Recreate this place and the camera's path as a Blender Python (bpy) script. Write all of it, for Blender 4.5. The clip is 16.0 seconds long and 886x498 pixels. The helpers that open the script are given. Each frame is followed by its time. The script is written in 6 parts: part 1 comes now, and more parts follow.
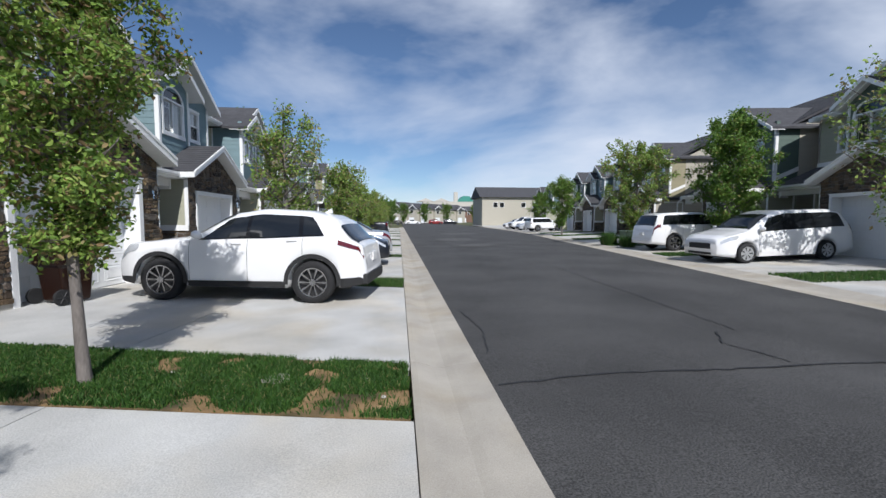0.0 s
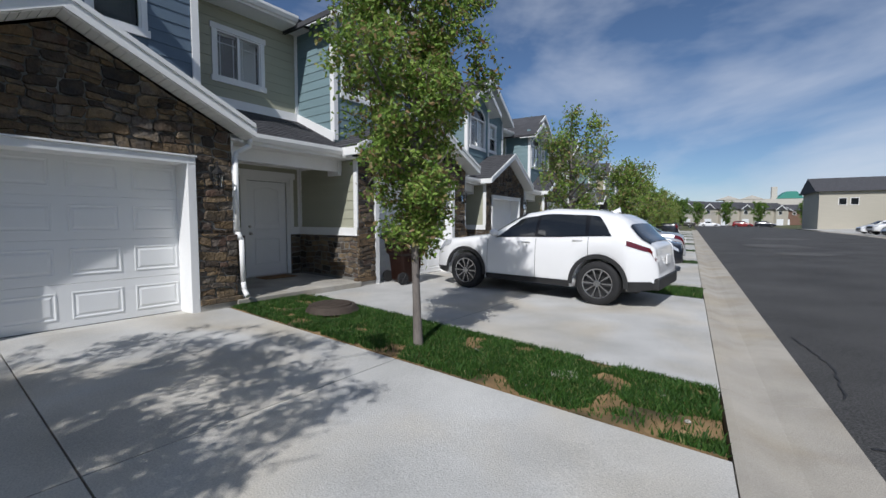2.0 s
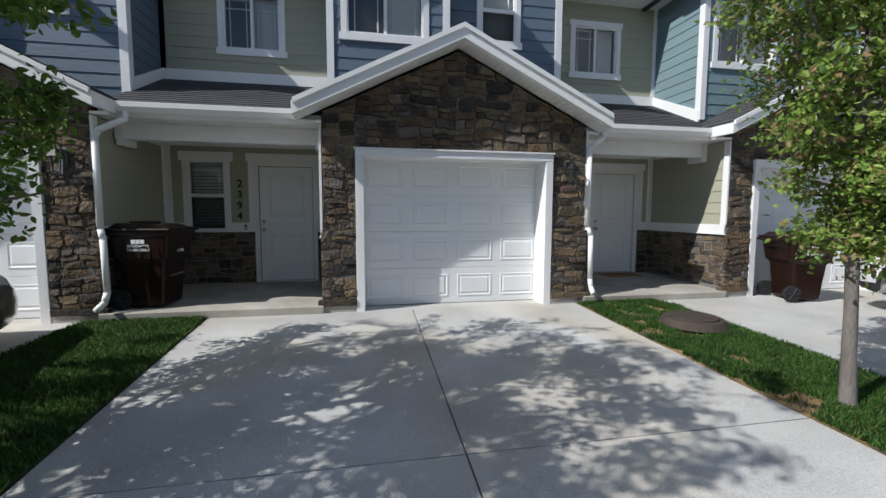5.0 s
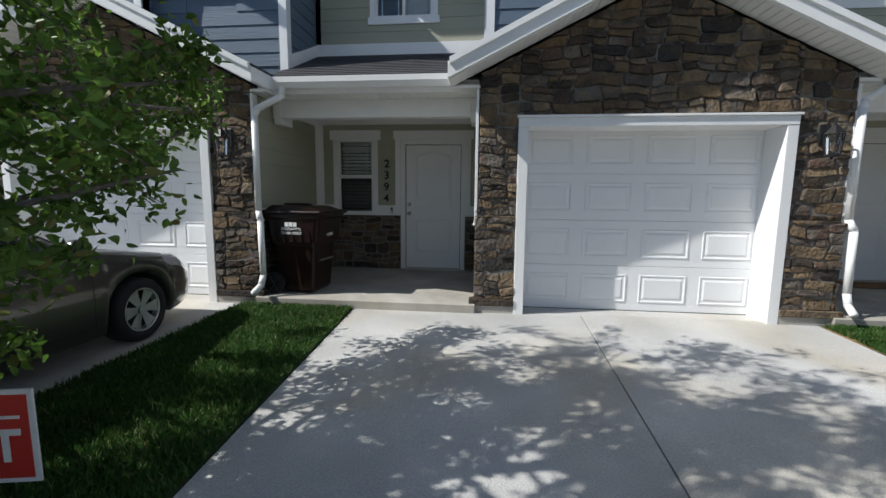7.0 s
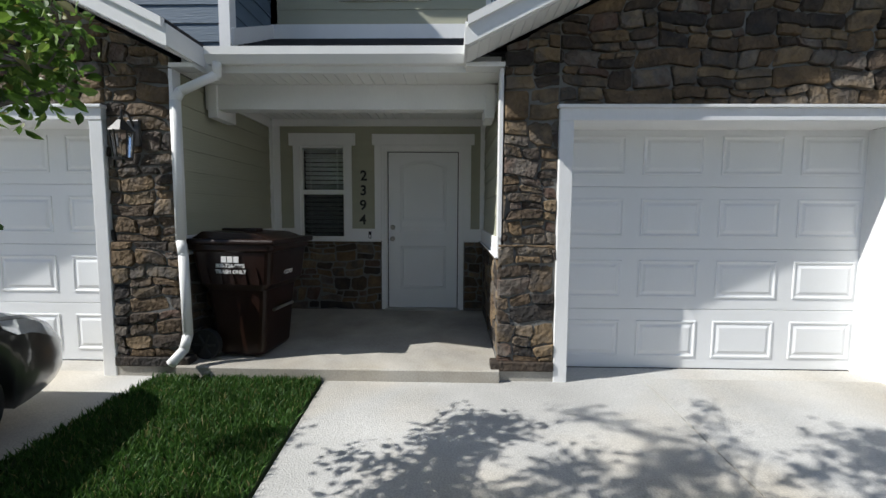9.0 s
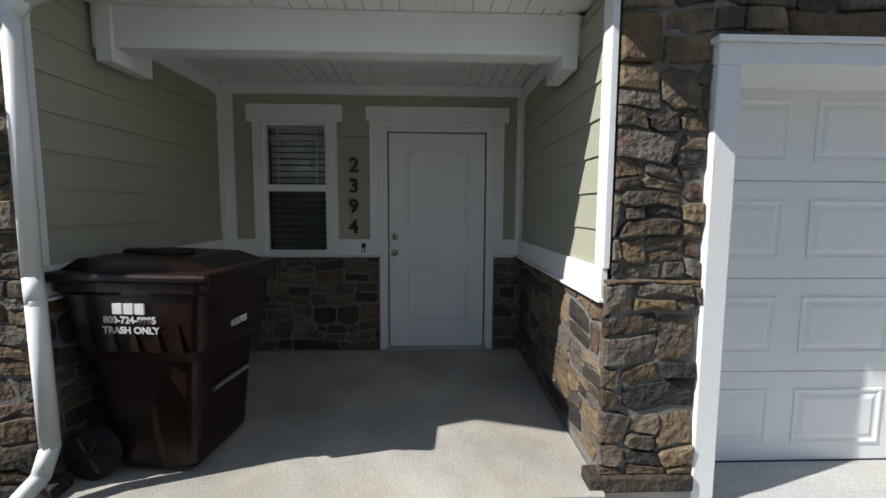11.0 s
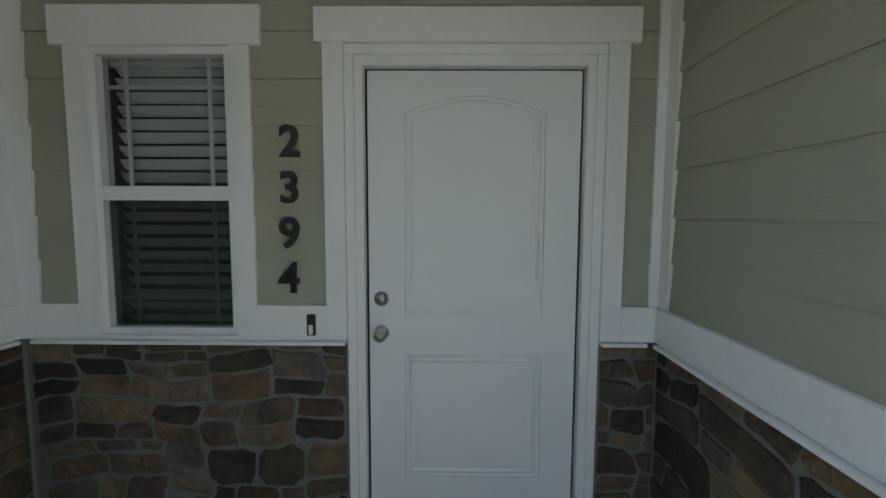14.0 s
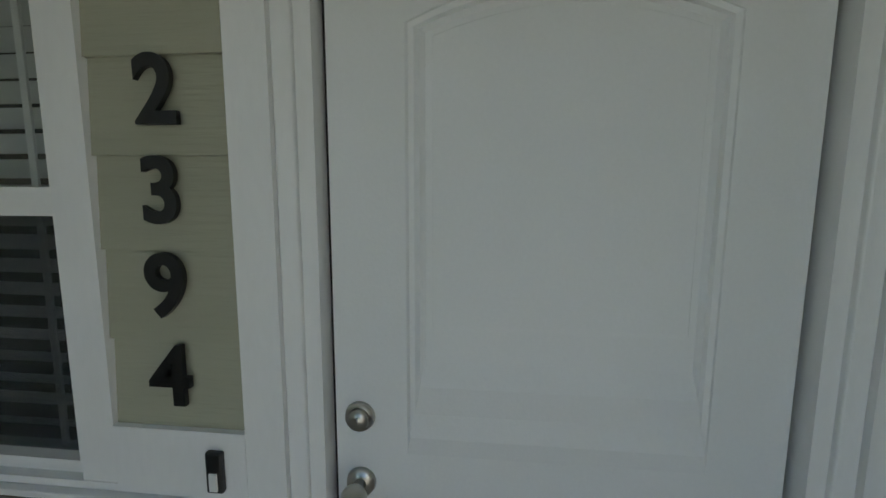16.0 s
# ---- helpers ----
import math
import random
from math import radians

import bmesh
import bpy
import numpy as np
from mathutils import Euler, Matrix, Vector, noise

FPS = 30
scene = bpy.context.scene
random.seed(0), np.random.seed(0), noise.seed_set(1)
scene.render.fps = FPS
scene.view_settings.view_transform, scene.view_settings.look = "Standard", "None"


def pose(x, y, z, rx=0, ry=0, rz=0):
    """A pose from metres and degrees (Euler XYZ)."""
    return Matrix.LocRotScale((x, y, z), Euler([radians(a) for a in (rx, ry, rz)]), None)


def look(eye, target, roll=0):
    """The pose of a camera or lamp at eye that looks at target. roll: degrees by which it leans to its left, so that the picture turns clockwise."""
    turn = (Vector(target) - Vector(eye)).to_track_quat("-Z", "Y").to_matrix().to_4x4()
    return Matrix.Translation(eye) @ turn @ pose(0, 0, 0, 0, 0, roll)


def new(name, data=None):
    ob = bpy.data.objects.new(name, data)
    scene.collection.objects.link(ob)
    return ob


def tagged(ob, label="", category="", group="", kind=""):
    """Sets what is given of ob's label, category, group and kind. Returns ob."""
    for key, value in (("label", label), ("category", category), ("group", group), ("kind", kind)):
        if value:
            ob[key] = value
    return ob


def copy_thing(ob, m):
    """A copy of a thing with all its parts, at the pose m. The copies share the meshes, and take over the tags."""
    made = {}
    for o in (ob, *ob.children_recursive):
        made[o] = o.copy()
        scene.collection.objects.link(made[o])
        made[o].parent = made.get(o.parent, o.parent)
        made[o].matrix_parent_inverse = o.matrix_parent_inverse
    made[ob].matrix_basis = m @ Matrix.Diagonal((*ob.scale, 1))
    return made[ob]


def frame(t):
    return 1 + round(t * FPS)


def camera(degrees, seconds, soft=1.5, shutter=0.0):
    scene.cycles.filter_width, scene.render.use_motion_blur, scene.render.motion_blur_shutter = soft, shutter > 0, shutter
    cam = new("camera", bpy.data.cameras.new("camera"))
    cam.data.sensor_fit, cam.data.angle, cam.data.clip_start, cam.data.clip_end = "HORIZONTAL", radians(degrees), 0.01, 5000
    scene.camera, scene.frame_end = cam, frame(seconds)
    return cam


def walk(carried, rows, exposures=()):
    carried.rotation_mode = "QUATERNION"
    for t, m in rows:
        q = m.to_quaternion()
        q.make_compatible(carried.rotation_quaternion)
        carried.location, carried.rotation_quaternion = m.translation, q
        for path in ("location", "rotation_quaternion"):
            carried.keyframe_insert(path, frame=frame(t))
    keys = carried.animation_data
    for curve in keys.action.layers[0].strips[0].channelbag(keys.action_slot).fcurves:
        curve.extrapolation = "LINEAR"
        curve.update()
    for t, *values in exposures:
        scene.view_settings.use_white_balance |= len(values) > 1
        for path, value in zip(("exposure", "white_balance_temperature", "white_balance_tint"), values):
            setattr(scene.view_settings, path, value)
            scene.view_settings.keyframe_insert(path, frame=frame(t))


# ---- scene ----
cam = camera(92.1, 16.0)
PATH = [
    (0, (0.646, -0.024, 1.511), (0.611, 1.97, 1.372), 0.1),
    (0.5, (0.614, 0.001, 1.515), (0.315, 1.975, 1.4), 0.0),
    (1, (0.57, 0.016, 1.493), (-0.055, 1.913, 1.396), 0.1),
    (1.5, (0.515, 0.017, 1.482), (-0.45, 1.766, 1.377), 0.1),
    (2, (0.473, -0.002, 1.469), (-0.725, 1.594, 1.336), 0.1),
    (2.5, (0.405, -0.022, 1.466), (-0.971, 1.423, 1.333), 0.2),
    (3, (0.309, -0.072, 1.463), (-1.218, 1.214, 1.344), 0.4),
    (3.5, (0.259, -0.128, 1.473), (-1.407, 0.974, 1.382), 0.4),
    (4, (0.188, -0.123, 1.469), (-1.584, 0.797, 1.356), 0.4),
    (4.5, (0.075, -0.087, 1.49), (-1.798, 0.594, 1.32), 0.4),
    (5, (-0.085, 0.004, 1.517), (-2.042, 0.378, 1.344), 0.2),
    (5.2, (-0.161, -0.029, 1.525), (-2.133, 0.268, 1.371), 0.4),
    (7.5, (-1.484, -0.519, 1.518), (-3.448, -0.773, 1.239), 0.4),
    (8, (-1.825, -0.715, 1.569), (-3.809, -0.865, 1.363), 0.5),
    (8.5, (-2.195, -0.839, 1.527), (-4.186, -0.902, 1.343), 0.4),
    (8.7, (-2.37, -0.874, 1.525), (-4.361, -0.927, 1.351), 0.4),
    (10.8, (-4.018, -1.363, 1.6), (-6.007, -1.337, 1.393), 0.2),
    (11, (-4.171, -1.405, 1.606), (-6.161, -1.334, 1.418), 0.3),
    (11.5, (-4.529, -1.412, 1.621), (-6.514, -1.254, 1.43), 0.2),
    (12, (-4.946, -1.411, 1.657), (-6.937, -1.309, 1.498), 0.2),
    (12.5, (-5.364, -1.474, 1.632), (-7.357, -1.464, 1.472), 0.2),
    (13, (-5.721, -1.478, 1.677), (-7.709, -1.406, 1.47), 0.2),
    (13.5, (-6.086, -1.411, 1.678), (-8.072, -1.324, 1.457), 0.1),
    (14, (-6.399, -1.434, 1.709), (-8.392, -1.451, 1.543), 0.2),
    (14.5, (-6.709, -1.503, 1.786), (-8.703, -1.518, 1.636), 0.3),
    (15, (-6.908, -1.509, 1.782), (-8.898, -1.579, 1.592), 0.3),
    (15.5, (-7.181, -1.44, 1.815), (-9.165, -1.628, 1.647), 0.3),
    (16, (-7.405, -1.451, 1.809), (-9.377, -1.664, 1.553), 0.2),
]

walk(cam, [(t, look(eye, target, roll)) for t, eye, target, roll in PATH], [(0, 0.04, 6150, 11), (1, -0.06, 6150, 11), (2.5, -0.26, 6150, 11), (5, 0.07, 6250, 10), (7.5, 0.26, 6300, 9), (8.5, 0.32, 6350, 9), (11, 0.44, 6350, 9), (12, 1.0, 6250, 8), (12.5, 1.05, 6250, 8), (13.5, 1.3, 6300, 6), (14.5, 1.78, 6350, 4), (16, 1.62, 6450, 4)])

# ---- light ----
TO_SUN = Vector((0.33, -1.0, 1.0)).normalized()
SUN_EL = math.asin(TO_SUN.z)
SUN_AZ = math.atan2(TO_SUN.x, TO_SUN.y)
sun_data = bpy.data.lights.new("sun", "SUN")
sun_data.energy, sun_data.angle, sun_data.color = 4.7, radians(0.55), (1.0, 0.965, 0.915)
sun = new("sun", sun_data)
sun.matrix_world = look(TO_SUN * 60, (0, 0, 0))

world = bpy.data.worlds.new("sky")
scene.world = world
world.use_nodes = True
wn, wl = world.node_tree.nodes, world.node_tree.links
bg = wn["Background"]
bg.inputs["Strength"].default_value = 0.088
sky = wn.new("ShaderNodeTexSky")
sky.sky_type, sky.sun_disc = "NISHITA", False
sky.sun_elevation, sky.sun_rotation = SUN_EL, SUN_AZ
sky.air_density, sky.dust_density, sky.ozone_density, sky.altitude = 1.0, 0.35, 4.0, 1300
# thin high cloud drawn over the sky
coord = wn.new("ShaderNodeTexCoord")
mapping = wn.new("ShaderNodeMapping")
mapping.inputs["Scale"].default_value = (1.0, 1.0, 2.6)
mapping.inputs["Rotation"].default_value = (0.12, 0.0, 0.5)
cloud = wn.new("ShaderNodeTexNoise")
cloud.inputs["Scale"].default_value, cloud.inputs["Detail"].default_value = 1.5, 6.0
cloud.inputs["Roughness"].default_value, cloud.inputs["Distortion"].default_value = 0.52, 0.25
ramp = wn.new("ShaderNodeValToRGB")
ramp.color_ramp.elements[0].position, ramp.color_ramp.elements[0].color = 0.46, (0, 0, 0, 1)
ramp.color_ramp.elements[1].position, ramp.color_ramp.elements[1].color = 0.70, (0.9, 0.9, 0.9, 1)
mix = wn.new("ShaderNodeMixRGB")
mix.inputs["Color2"].default_value = (8.4, 8.9, 9.8, 1)
wl.new(coord.outputs["Generated"], mapping.inputs["Vector"])
wl.new(mapping.outputs["Vector"], cloud.inputs["Vector"])
wl.new(cloud.outputs["Fac"], ramp.inputs["Fac"])
wl.new(ramp.outputs["Color"], mix.inputs["Fac"])
wl.new(sky.outputs["Color"], mix.inputs["Color1"])
wl.new(mix.outputs["Color"], bg.inputs["Color"])

# ---- materials ----


def material(name, colour, rough=0.6, metal=0.0, vary=0.12, scale=6.0, fine=60.0, bump=0.15, stretch=(1, 1, 1), per_object=0.0, coat=0.0, spec=0.5, alpha=1.0, speck=0.0, relief=0.01):
    """A surface with colour varied at two scales, a fine relief and, where asked, a shift per object."""
    m = bpy.data.materials.new(name)
    m.use_nodes = True
    n, l = m.node_tree.nodes, m.node_tree.links
    b = n["Principled BSDF"]
    b.inputs["Roughness"].default_value, b.inputs["Metallic"].default_value = rough, metal
    b.inputs["Coat Weight"].default_value, b.inputs["Coat Roughness"].default_value = coat, 0.05
    b.inputs["Specular IOR Level"].default_value = spec
    co = n.new("ShaderNodeTexCoord")
    mp = n.new("ShaderNodeMapping")
    mp.inputs["Scale"].default_value = stretch
    l.new(co.outputs["Object"], mp.inputs["Vector"])
    big, small = n.new("ShaderNodeTexNoise"), n.new("ShaderNodeTexNoise")
    for node, sc, det in ((big, scale, 5), (small, fine, 3)):
        node.inputs["Scale"].default_value, node.inputs["Detail"].default_value = sc, det
        l.new(mp.outputs["Vector"], node.inputs["Vector"])
    add = n.new("ShaderNodeMath")
    add.operation = "MULTIPLY_ADD"
    add.inputs[1].default_value = 0.65
    l.new(big.outputs["Fac"], add.inputs[0])
    half = n.new("ShaderNodeMath")
    half.operation = "MULTIPLY"
    half.inputs[1].default_value = 0.35 + speck
    l.new(small.outputs["Fac"], half.inputs[0])
    l.new(half.outputs[0], add.inputs[2])
    rng = n.new("ShaderNodeMapRange")
    middle = 0.5 + speck * 0.5
    rng.inputs["From Min"].default_value, rng.inputs["From Max"].default_value = middle - 0.2, middle + 0.2
    rng.clamp = True
    rng.inputs["To Min"].default_value, rng.inputs["To Max"].default_value = 1 - vary, 1 + vary
    l.new(add.outputs[0], rng.inputs["Value"])
    last = rng.outputs["Result"]
    if per_object:
        info = n.new("ShaderNodeObjectInfo")
        r2 = n.new("ShaderNodeMapRange")
        r2.inputs["To Min"].default_value, r2.inputs["To Max"].default_value = 1 - per_object, 1 + per_object
        l.new(info.outputs["Random"], r2.inputs["Value"])
        mul = n.new("ShaderNodeMath")
        mul.operation = "MULTIPLY"
        l.new(last, mul.inputs[0])
        l.new(r2.outputs["Result"], mul.inputs[1])
        last = mul.outputs[0]
    vec = n.new("ShaderNodeVectorMath")
    vec.operation = "SCALE"
    vec.inputs[0].default_value = colour
    l.new(last, vec.inputs["Scale"])
    l.new(vec.outputs["Vector"], b.inputs["Base Color"])
    if bump:
        bp = n.new("ShaderNodeBump")
        bp.inputs["Strength"].default_value, bp.inputs["Distance"].default_value = bump, relief
        l.new(small.outputs["Fac"], bp.inputs["Height"])
        l.new(bp.outputs["Normal"], b.inputs["Normal"])
    return m


def ramp_material(name, stops, source="object", rough=0.85, scale=9.0, fine=45.0, bump=0.6, spec=0.3):
    """A surface whose base colour is picked from a ramp by object, by island or by noise."""
    m = material(name, (1, 1, 1), rough, 0, 0.42 if "stone" in name else 0.28, scale, fine, bump, spec=spec, relief=0.03 if "stone" in name else 0.01)
    n, l = m.node_tree.nodes, m.node_tree.links
    vec = [x for x in n if x.bl_idname == "ShaderNodeVectorMath"][0]
    r = n.new("ShaderNodeValToRGB")
    r.color_ramp.interpolation = "LINEAR"
    while len(r.color_ramp.elements) < len(stops):
        r.color_ramp.elements.new(0.5)
    for e, (p, c) in zip(r.color_ramp.elements, stops):
        e.position, e.color = p, (*c, 1)
    if source == "object":
        blot, push = n.new("ShaderNodeTexNoise"), n.new("ShaderNodeMath")
        blot.inputs["Scale"].default_value, blot.inputs["Detail"].default_value = 7.0, 6.0
        push.operation = "MULTIPLY_ADD"
        push.inputs[1].default_value = 0.42
        shift = n.new("ShaderNodeMath")
        shift.operation = "SUBTRACT"
        shift.inputs[1].default_value = 0.21
        co = [x for x in n if x.bl_idname == "ShaderNodeTexCoord"][0]
        l.new(co.outputs["Object"], blot.inputs["Vector"])
        l.new(blot.outputs["Fac"], push.inputs[0])
        l.new(n.new("ShaderNodeObjectInfo").outputs["Random"], push.inputs[2])
        l.new(push.outputs[0], shift.inputs[0])
        l.new(shift.outputs[0], r.inputs["Fac"])
    elif source == "island":
        l.new(n.new("ShaderNodeNewGeometry").outputs["Random Per Island"], r.inputs["Fac"])
    else:
        t = n.new("ShaderNodeTexNoise")
        t.inputs["Scale"].default_value = source
        co = [x for x in n if x.bl_idname == "ShaderNodeTexCoord"][0]
        l.new(co.outputs["Object"], t.inputs["Vector"])
        l.new(t.outputs["Fac"], r.inputs["Fac"])
    l.new(r.outputs["Color"], vec.inputs[0])
    return m


def glass_material(name, tint, rough=0.03):
    m = bpy.data.materials.new(name)
    m.use_nodes = True
    b = m.node_tree.nodes["Principled BSDF"]
    b.inputs["Base Color"].default_value = (*tint, 1)
    b.inputs["Roughness"].default_value = rough
    b.inputs["Transmission Weight"].default_value = 1.0
    b.inputs["IOR"].default_value = 1.45
    return m


CONCRETE = material("driveway concrete", (0.455, 0.45, 0.43), 0.85, 0, 0.30, 0.9, 90, 0.5, per_object=0.05, speck=0.15)
PORCH_CONCRETE = material("porch concrete", (0.37, 0.35, 0.31), 0.85, 0, 0.32, 2.2, 70, 0.35)
PAN_CONCRETE = material("gutter concrete", (0.38, 0.35, 0.30), 0.9, 0, 0.22, 1.6, 110, 0.4, per_object=0.06, speck=0.15)
for slab, scale, tan in ((CONCRETE, 0.55, (1.0, 0.93, 0.82, 1)), (PAN_CONCRETE, 0.9, (0.92, 0.88, 0.8, 1)), (PORCH_CONCRETE, 1.1, (0.92, 0.89, 0.84, 1))):      # old tan water stains
    n, l = slab.node_tree.nodes, slab.node_tree.links
    base = n["Principled BSDF"].inputs["Base Color"]
    before = base.links[0].from_socket
    co, blot, edge, stain = n.new("ShaderNodeTexCoord"), n.new("ShaderNodeTexNoise"), n.new("ShaderNodeValToRGB"), n.new("ShaderNodeMixRGB")
    blot.inputs["Scale"].default_value, blot.inputs["Detail"].default_value, blot.inputs["Distortion"].default_value = scale, 7.0, 0.6
    edge.color_ramp.elements[0].position, edge.color_ramp.elements[0].color = 0.46, (1, 1, 1, 1)
    edge.color_ramp.elements[1].position, edge.color_ramp.elements[1].color = 0.66, tan
    stain.blend_type = "MULTIPLY"
    stain.inputs["Fac"].default_value = 1.0
    l.new(co.outputs["Object"], blot.inputs["Vector"])
    l.new(blot.outputs["Fac"], edge.inputs["Fac"])
    l.new(before, stain.inputs["Color1"])
    l.new(edge.outputs["Color"], stain.inputs["Color2"])
    l.new(stain.outputs["Color"], base)
ASPHALT = material("asphalt", (0.053, 0.052, 0.051), 0.9, 0, 0.55, 0.5, 80, 1.0, speck=0.9)
TAR = material("crack tar", (0.018, 0.018, 0.019), 0.7, 0, 0.2, 8, 90, 0.4)
PATCH = material("worn asphalt", (0.085, 0.083, 0.08), 0.9, 0, 0.3, 1.6, 160, 0.8, speck=0.3)
SOIL = ramp_material("lawn soil", [(0.35, (0.075, 0.062, 0.032)), (0.55, (0.24, 0.155, 0.075)), (0.8, (0.33, 0.225, 0.12))], 2.4, 0.95, 5, 70, 0.8)
FIELD = ramp_material("far ground", [(0.3, (0.05, 0.075, 0.025)), (0.6, (0.12, 0.12, 0.06)), (0.8, (0.2, 0.17, 0.11))], 0.15, 0.95, 0.6, 30, 0.4)
GRASS = ramp_material("grass blades", [(0.0, (0.028, 0.070, 0.014)), (0.6, (0.045, 0.115, 0.020)), (0.92, (0.085, 0.165, 0.032)), (1.0, (0.26, 0.22, 0.10))], "island", 0.6, 3, 40, 0)
LEAF = ramp_material("leaves", [(0.0, (0.06, 0.12, 0.02)), (0.55, (0.12, 0.23, 0.035)), (0.85, (0.19, 0.31, 0.05)), (1.0, (0.22, 0.18, 0.06))], "island", 0.5, 3, 40, 0, spec=0.4)
LEAF_DRY = ramp_material("mixed leaves", [(0.0, (0.080, 0.150, 0.030)), (0.35, (0.19, 0.31, 0.055)), (0.7, (0.30, 0.40, 0.085)), (0.87, (0.28, 0.24, 0.10)), (1.0, (0.26, 0.16, 0.08))], "island", 0.55, 3, 40, 0, spec=0.35)
for leafy in (LEAF, LEAF_DRY):      # leaves let some light through
    n, l = leafy.node_tree.nodes, leafy.node_tree.links
    b, out = n["Principled BSDF"], n["Material Output"]
    thin = n.new("ShaderNodeBsdfTranslucent")
    both = n.new("ShaderNodeMixShader")
    both.inputs["Fac"].default_value = 0.38
    l.new(b.inputs["Base Color"].links[0].from_socket, thin.inputs["Color"])
    l.new(b.outputs["BSDF"], both.inputs[1])
    l.new(thin.outputs["BSDF"], both.inputs[2])
    l.new(both.outputs["Shader"], out.inputs["Surface"])
for leafy in (LEAF, LEAF_DRY, GRASS):
    b = leafy.node_tree.nodes["Principled BSDF"]
    b.inputs["Subsurface Weight"].default_value = 0.0
    tr = leafy.node_tree.nodes.new("ShaderNodeBsdfTranslucent")
    ms = leafy.node_tree.nodes.new("ShaderNodeMixShader")
    ms.inputs[0].default_value = 0.35
    vec = [x for x in leafy.node_tree.nodes if x.bl_idname == "ShaderNodeVectorMath"][0]
    leafy.node_tree.links.new(vec.outputs["Vector"], tr.inputs["Color"])
    leafy.node_tree.links.new(b.outputs[0], ms.inputs[1])
    leafy.node_tree.links.new(tr.outputs[0], ms.inputs[2])
    leafy.node_tree.links.new(ms.outputs[0], leafy.node_tree.nodes["Material Output"].inputs[0])
BARK = material("bark", (0.165, 0.145, 0.13), 0.9, 0, 0.35, 9, 50, 0.9, (1, 1, 0.35))
STONE = ramp_material("ledge stone", [(0.0, (0.032, 0.029, 0.027)), (0.22, (0.078, 0.056, 0.038)), (0.42, (0.152, 0.104, 0.058)), (0.56, (0.068, 0.059, 0.051)), (0.74, (0.192, 0.138, 0.080)), (0.88, (0.120, 0.106, 0.090)), (1.0, (0.096, 0.061, 0.045))], "object", 0.85, 5, 26, 0.9)
STONE_FAR = ramp_material("ledge stone joined", [(0.0, (0.038, 0.033, 0.030)), (0.3, (0.089, 0.065, 0.049)), (0.5, (0.146, 0.105, 0.066)), (0.7, (0.082, 0.074, 0.067)), (1.0, (0.175, 0.130, 0.086))], "island", 0.85, 5, 26, 0.9)
SCREEN = material("insect screen", (0.03, 0.035, 0.035), 0.8, 0, 0.1, 5, 60, 0)
SCREEN.node_tree.nodes["Principled BSDF"].inputs["Alpha"].default_value = 0.4
GLOSS_BLACK = material("gloss black", (0.008, 0.008, 0.009), 0.15, 0, 0.1, 5, 60, 0)
TURF = material("dark turf", (0.035, 0.055, 0.018), 0.95, 0, 0.4, 6, 60, 0.8)
MORTAR = material("mortar", (0.165, 0.162, 0.15), 0.95, 0, 0.2, 8, 60, 0.6)
WHITE = material("white trim paint", (0.80, 0.80, 0.79), 0.5, 0, 0.04, 3, 70, 0.10, (1, 1, 0.3))
WHITE_METAL = material("white painted steel", (0.78, 0.79, 0.79), 0.4, 0, 0.03, 2, 120, 0.05)
VINYL = material("white vinyl", (0.80, 0.80, 0.78), 0.35, 0, 0.03, 4, 60, 0.03)
SAGE = material("sage siding", (0.372, 0.370, 0.280), 0.7, 0, 0.04, 2.0, 30, 0.3, (0.25, 0.25, 4), per_object=0.025)
BLUE = material("slate blue siding", (0.105, 0.15, 0.20), 0.7, 0, 0.08, 2.0, 26, 0.5, (0.25, 0.25, 4), per_object=0.03)
TEAL = material("teal siding", (0.17, 0.25, 0.27), 0.7, 0, 0.08, 2.0, 26, 0.5, (0.25, 0.25, 4), per_object=0.03)
GREEN_SIDING = material("green siding", (0.09, 0.13, 0.11), 0.7, 0, 0.08, 2.0, 26, 0.5, (0.25, 0.25, 4), per_object=0.03)
OLIVE = material("olive siding", (0.30, 0.27, 0.17), 0.7, 0, 0.08, 2.0, 26, 0.5, (0.25, 0.25, 4), per_object=0.03)
BEIGE = material("beige siding", (0.42, 0.39, 0.32), 0.75, 0, 0.06, 2.0, 26, 0.4, (0.25, 0.25, 4))
SHINGLE = material("asphalt shingle", (0.055, 0.055, 0.06), 0.9, 0, 0.3, 3.0, 60, 0.7, per_object=0.10)
BLACK = material("black iron", (0.012, 0.012, 0.012), 0.4, 0, 0.2, 9, 60, 0.1)
RUBBER = material("rubber", (0.014, 0.014, 0.015), 0.8, 0, 0.25, 9, 60, 0.3)
CLADDING = material("black cladding", (0.02, 0.02, 0.021), 0.6, 0, 0.15, 9, 120, 0.2)
ALLOY = material("alloy", (0.38, 0.38, 0.39), 0.25, 0.9, 0.08, 9, 60, 0.02)
HUBCAP = material("silver hubcap", (0.55, 0.56, 0.57), 0.3, 0.6, 0.06, 9, 60, 0.02)
NICKEL = material("satin nickel", (0.55, 0.53, 0.49), 0.28, 1.0, 0.05, 9, 60, 0.02)
BROWN_PLASTIC = material("brown plastic", (0.016, 0.0062, 0.0038), 0.34, 0, 0.15, 5, 120, 0.12, spec=0.3)
PRINT = material("white print", (0.75, 0.74, 0.72), 0.7, 0, 0.06, 20, 80, 0)
BLIND = material("white blind", (0.74, 0.75, 0.73), 0.6, 0, 0.04, 6, 60, 0)
# unlit interior as a flat dark colour; no room stands behind the windows
ROOM_SHADE = material("room shade behind panes", (0.10, 0.10, 0.09), 0.9, 0, 0.2, 2, 30, 0)
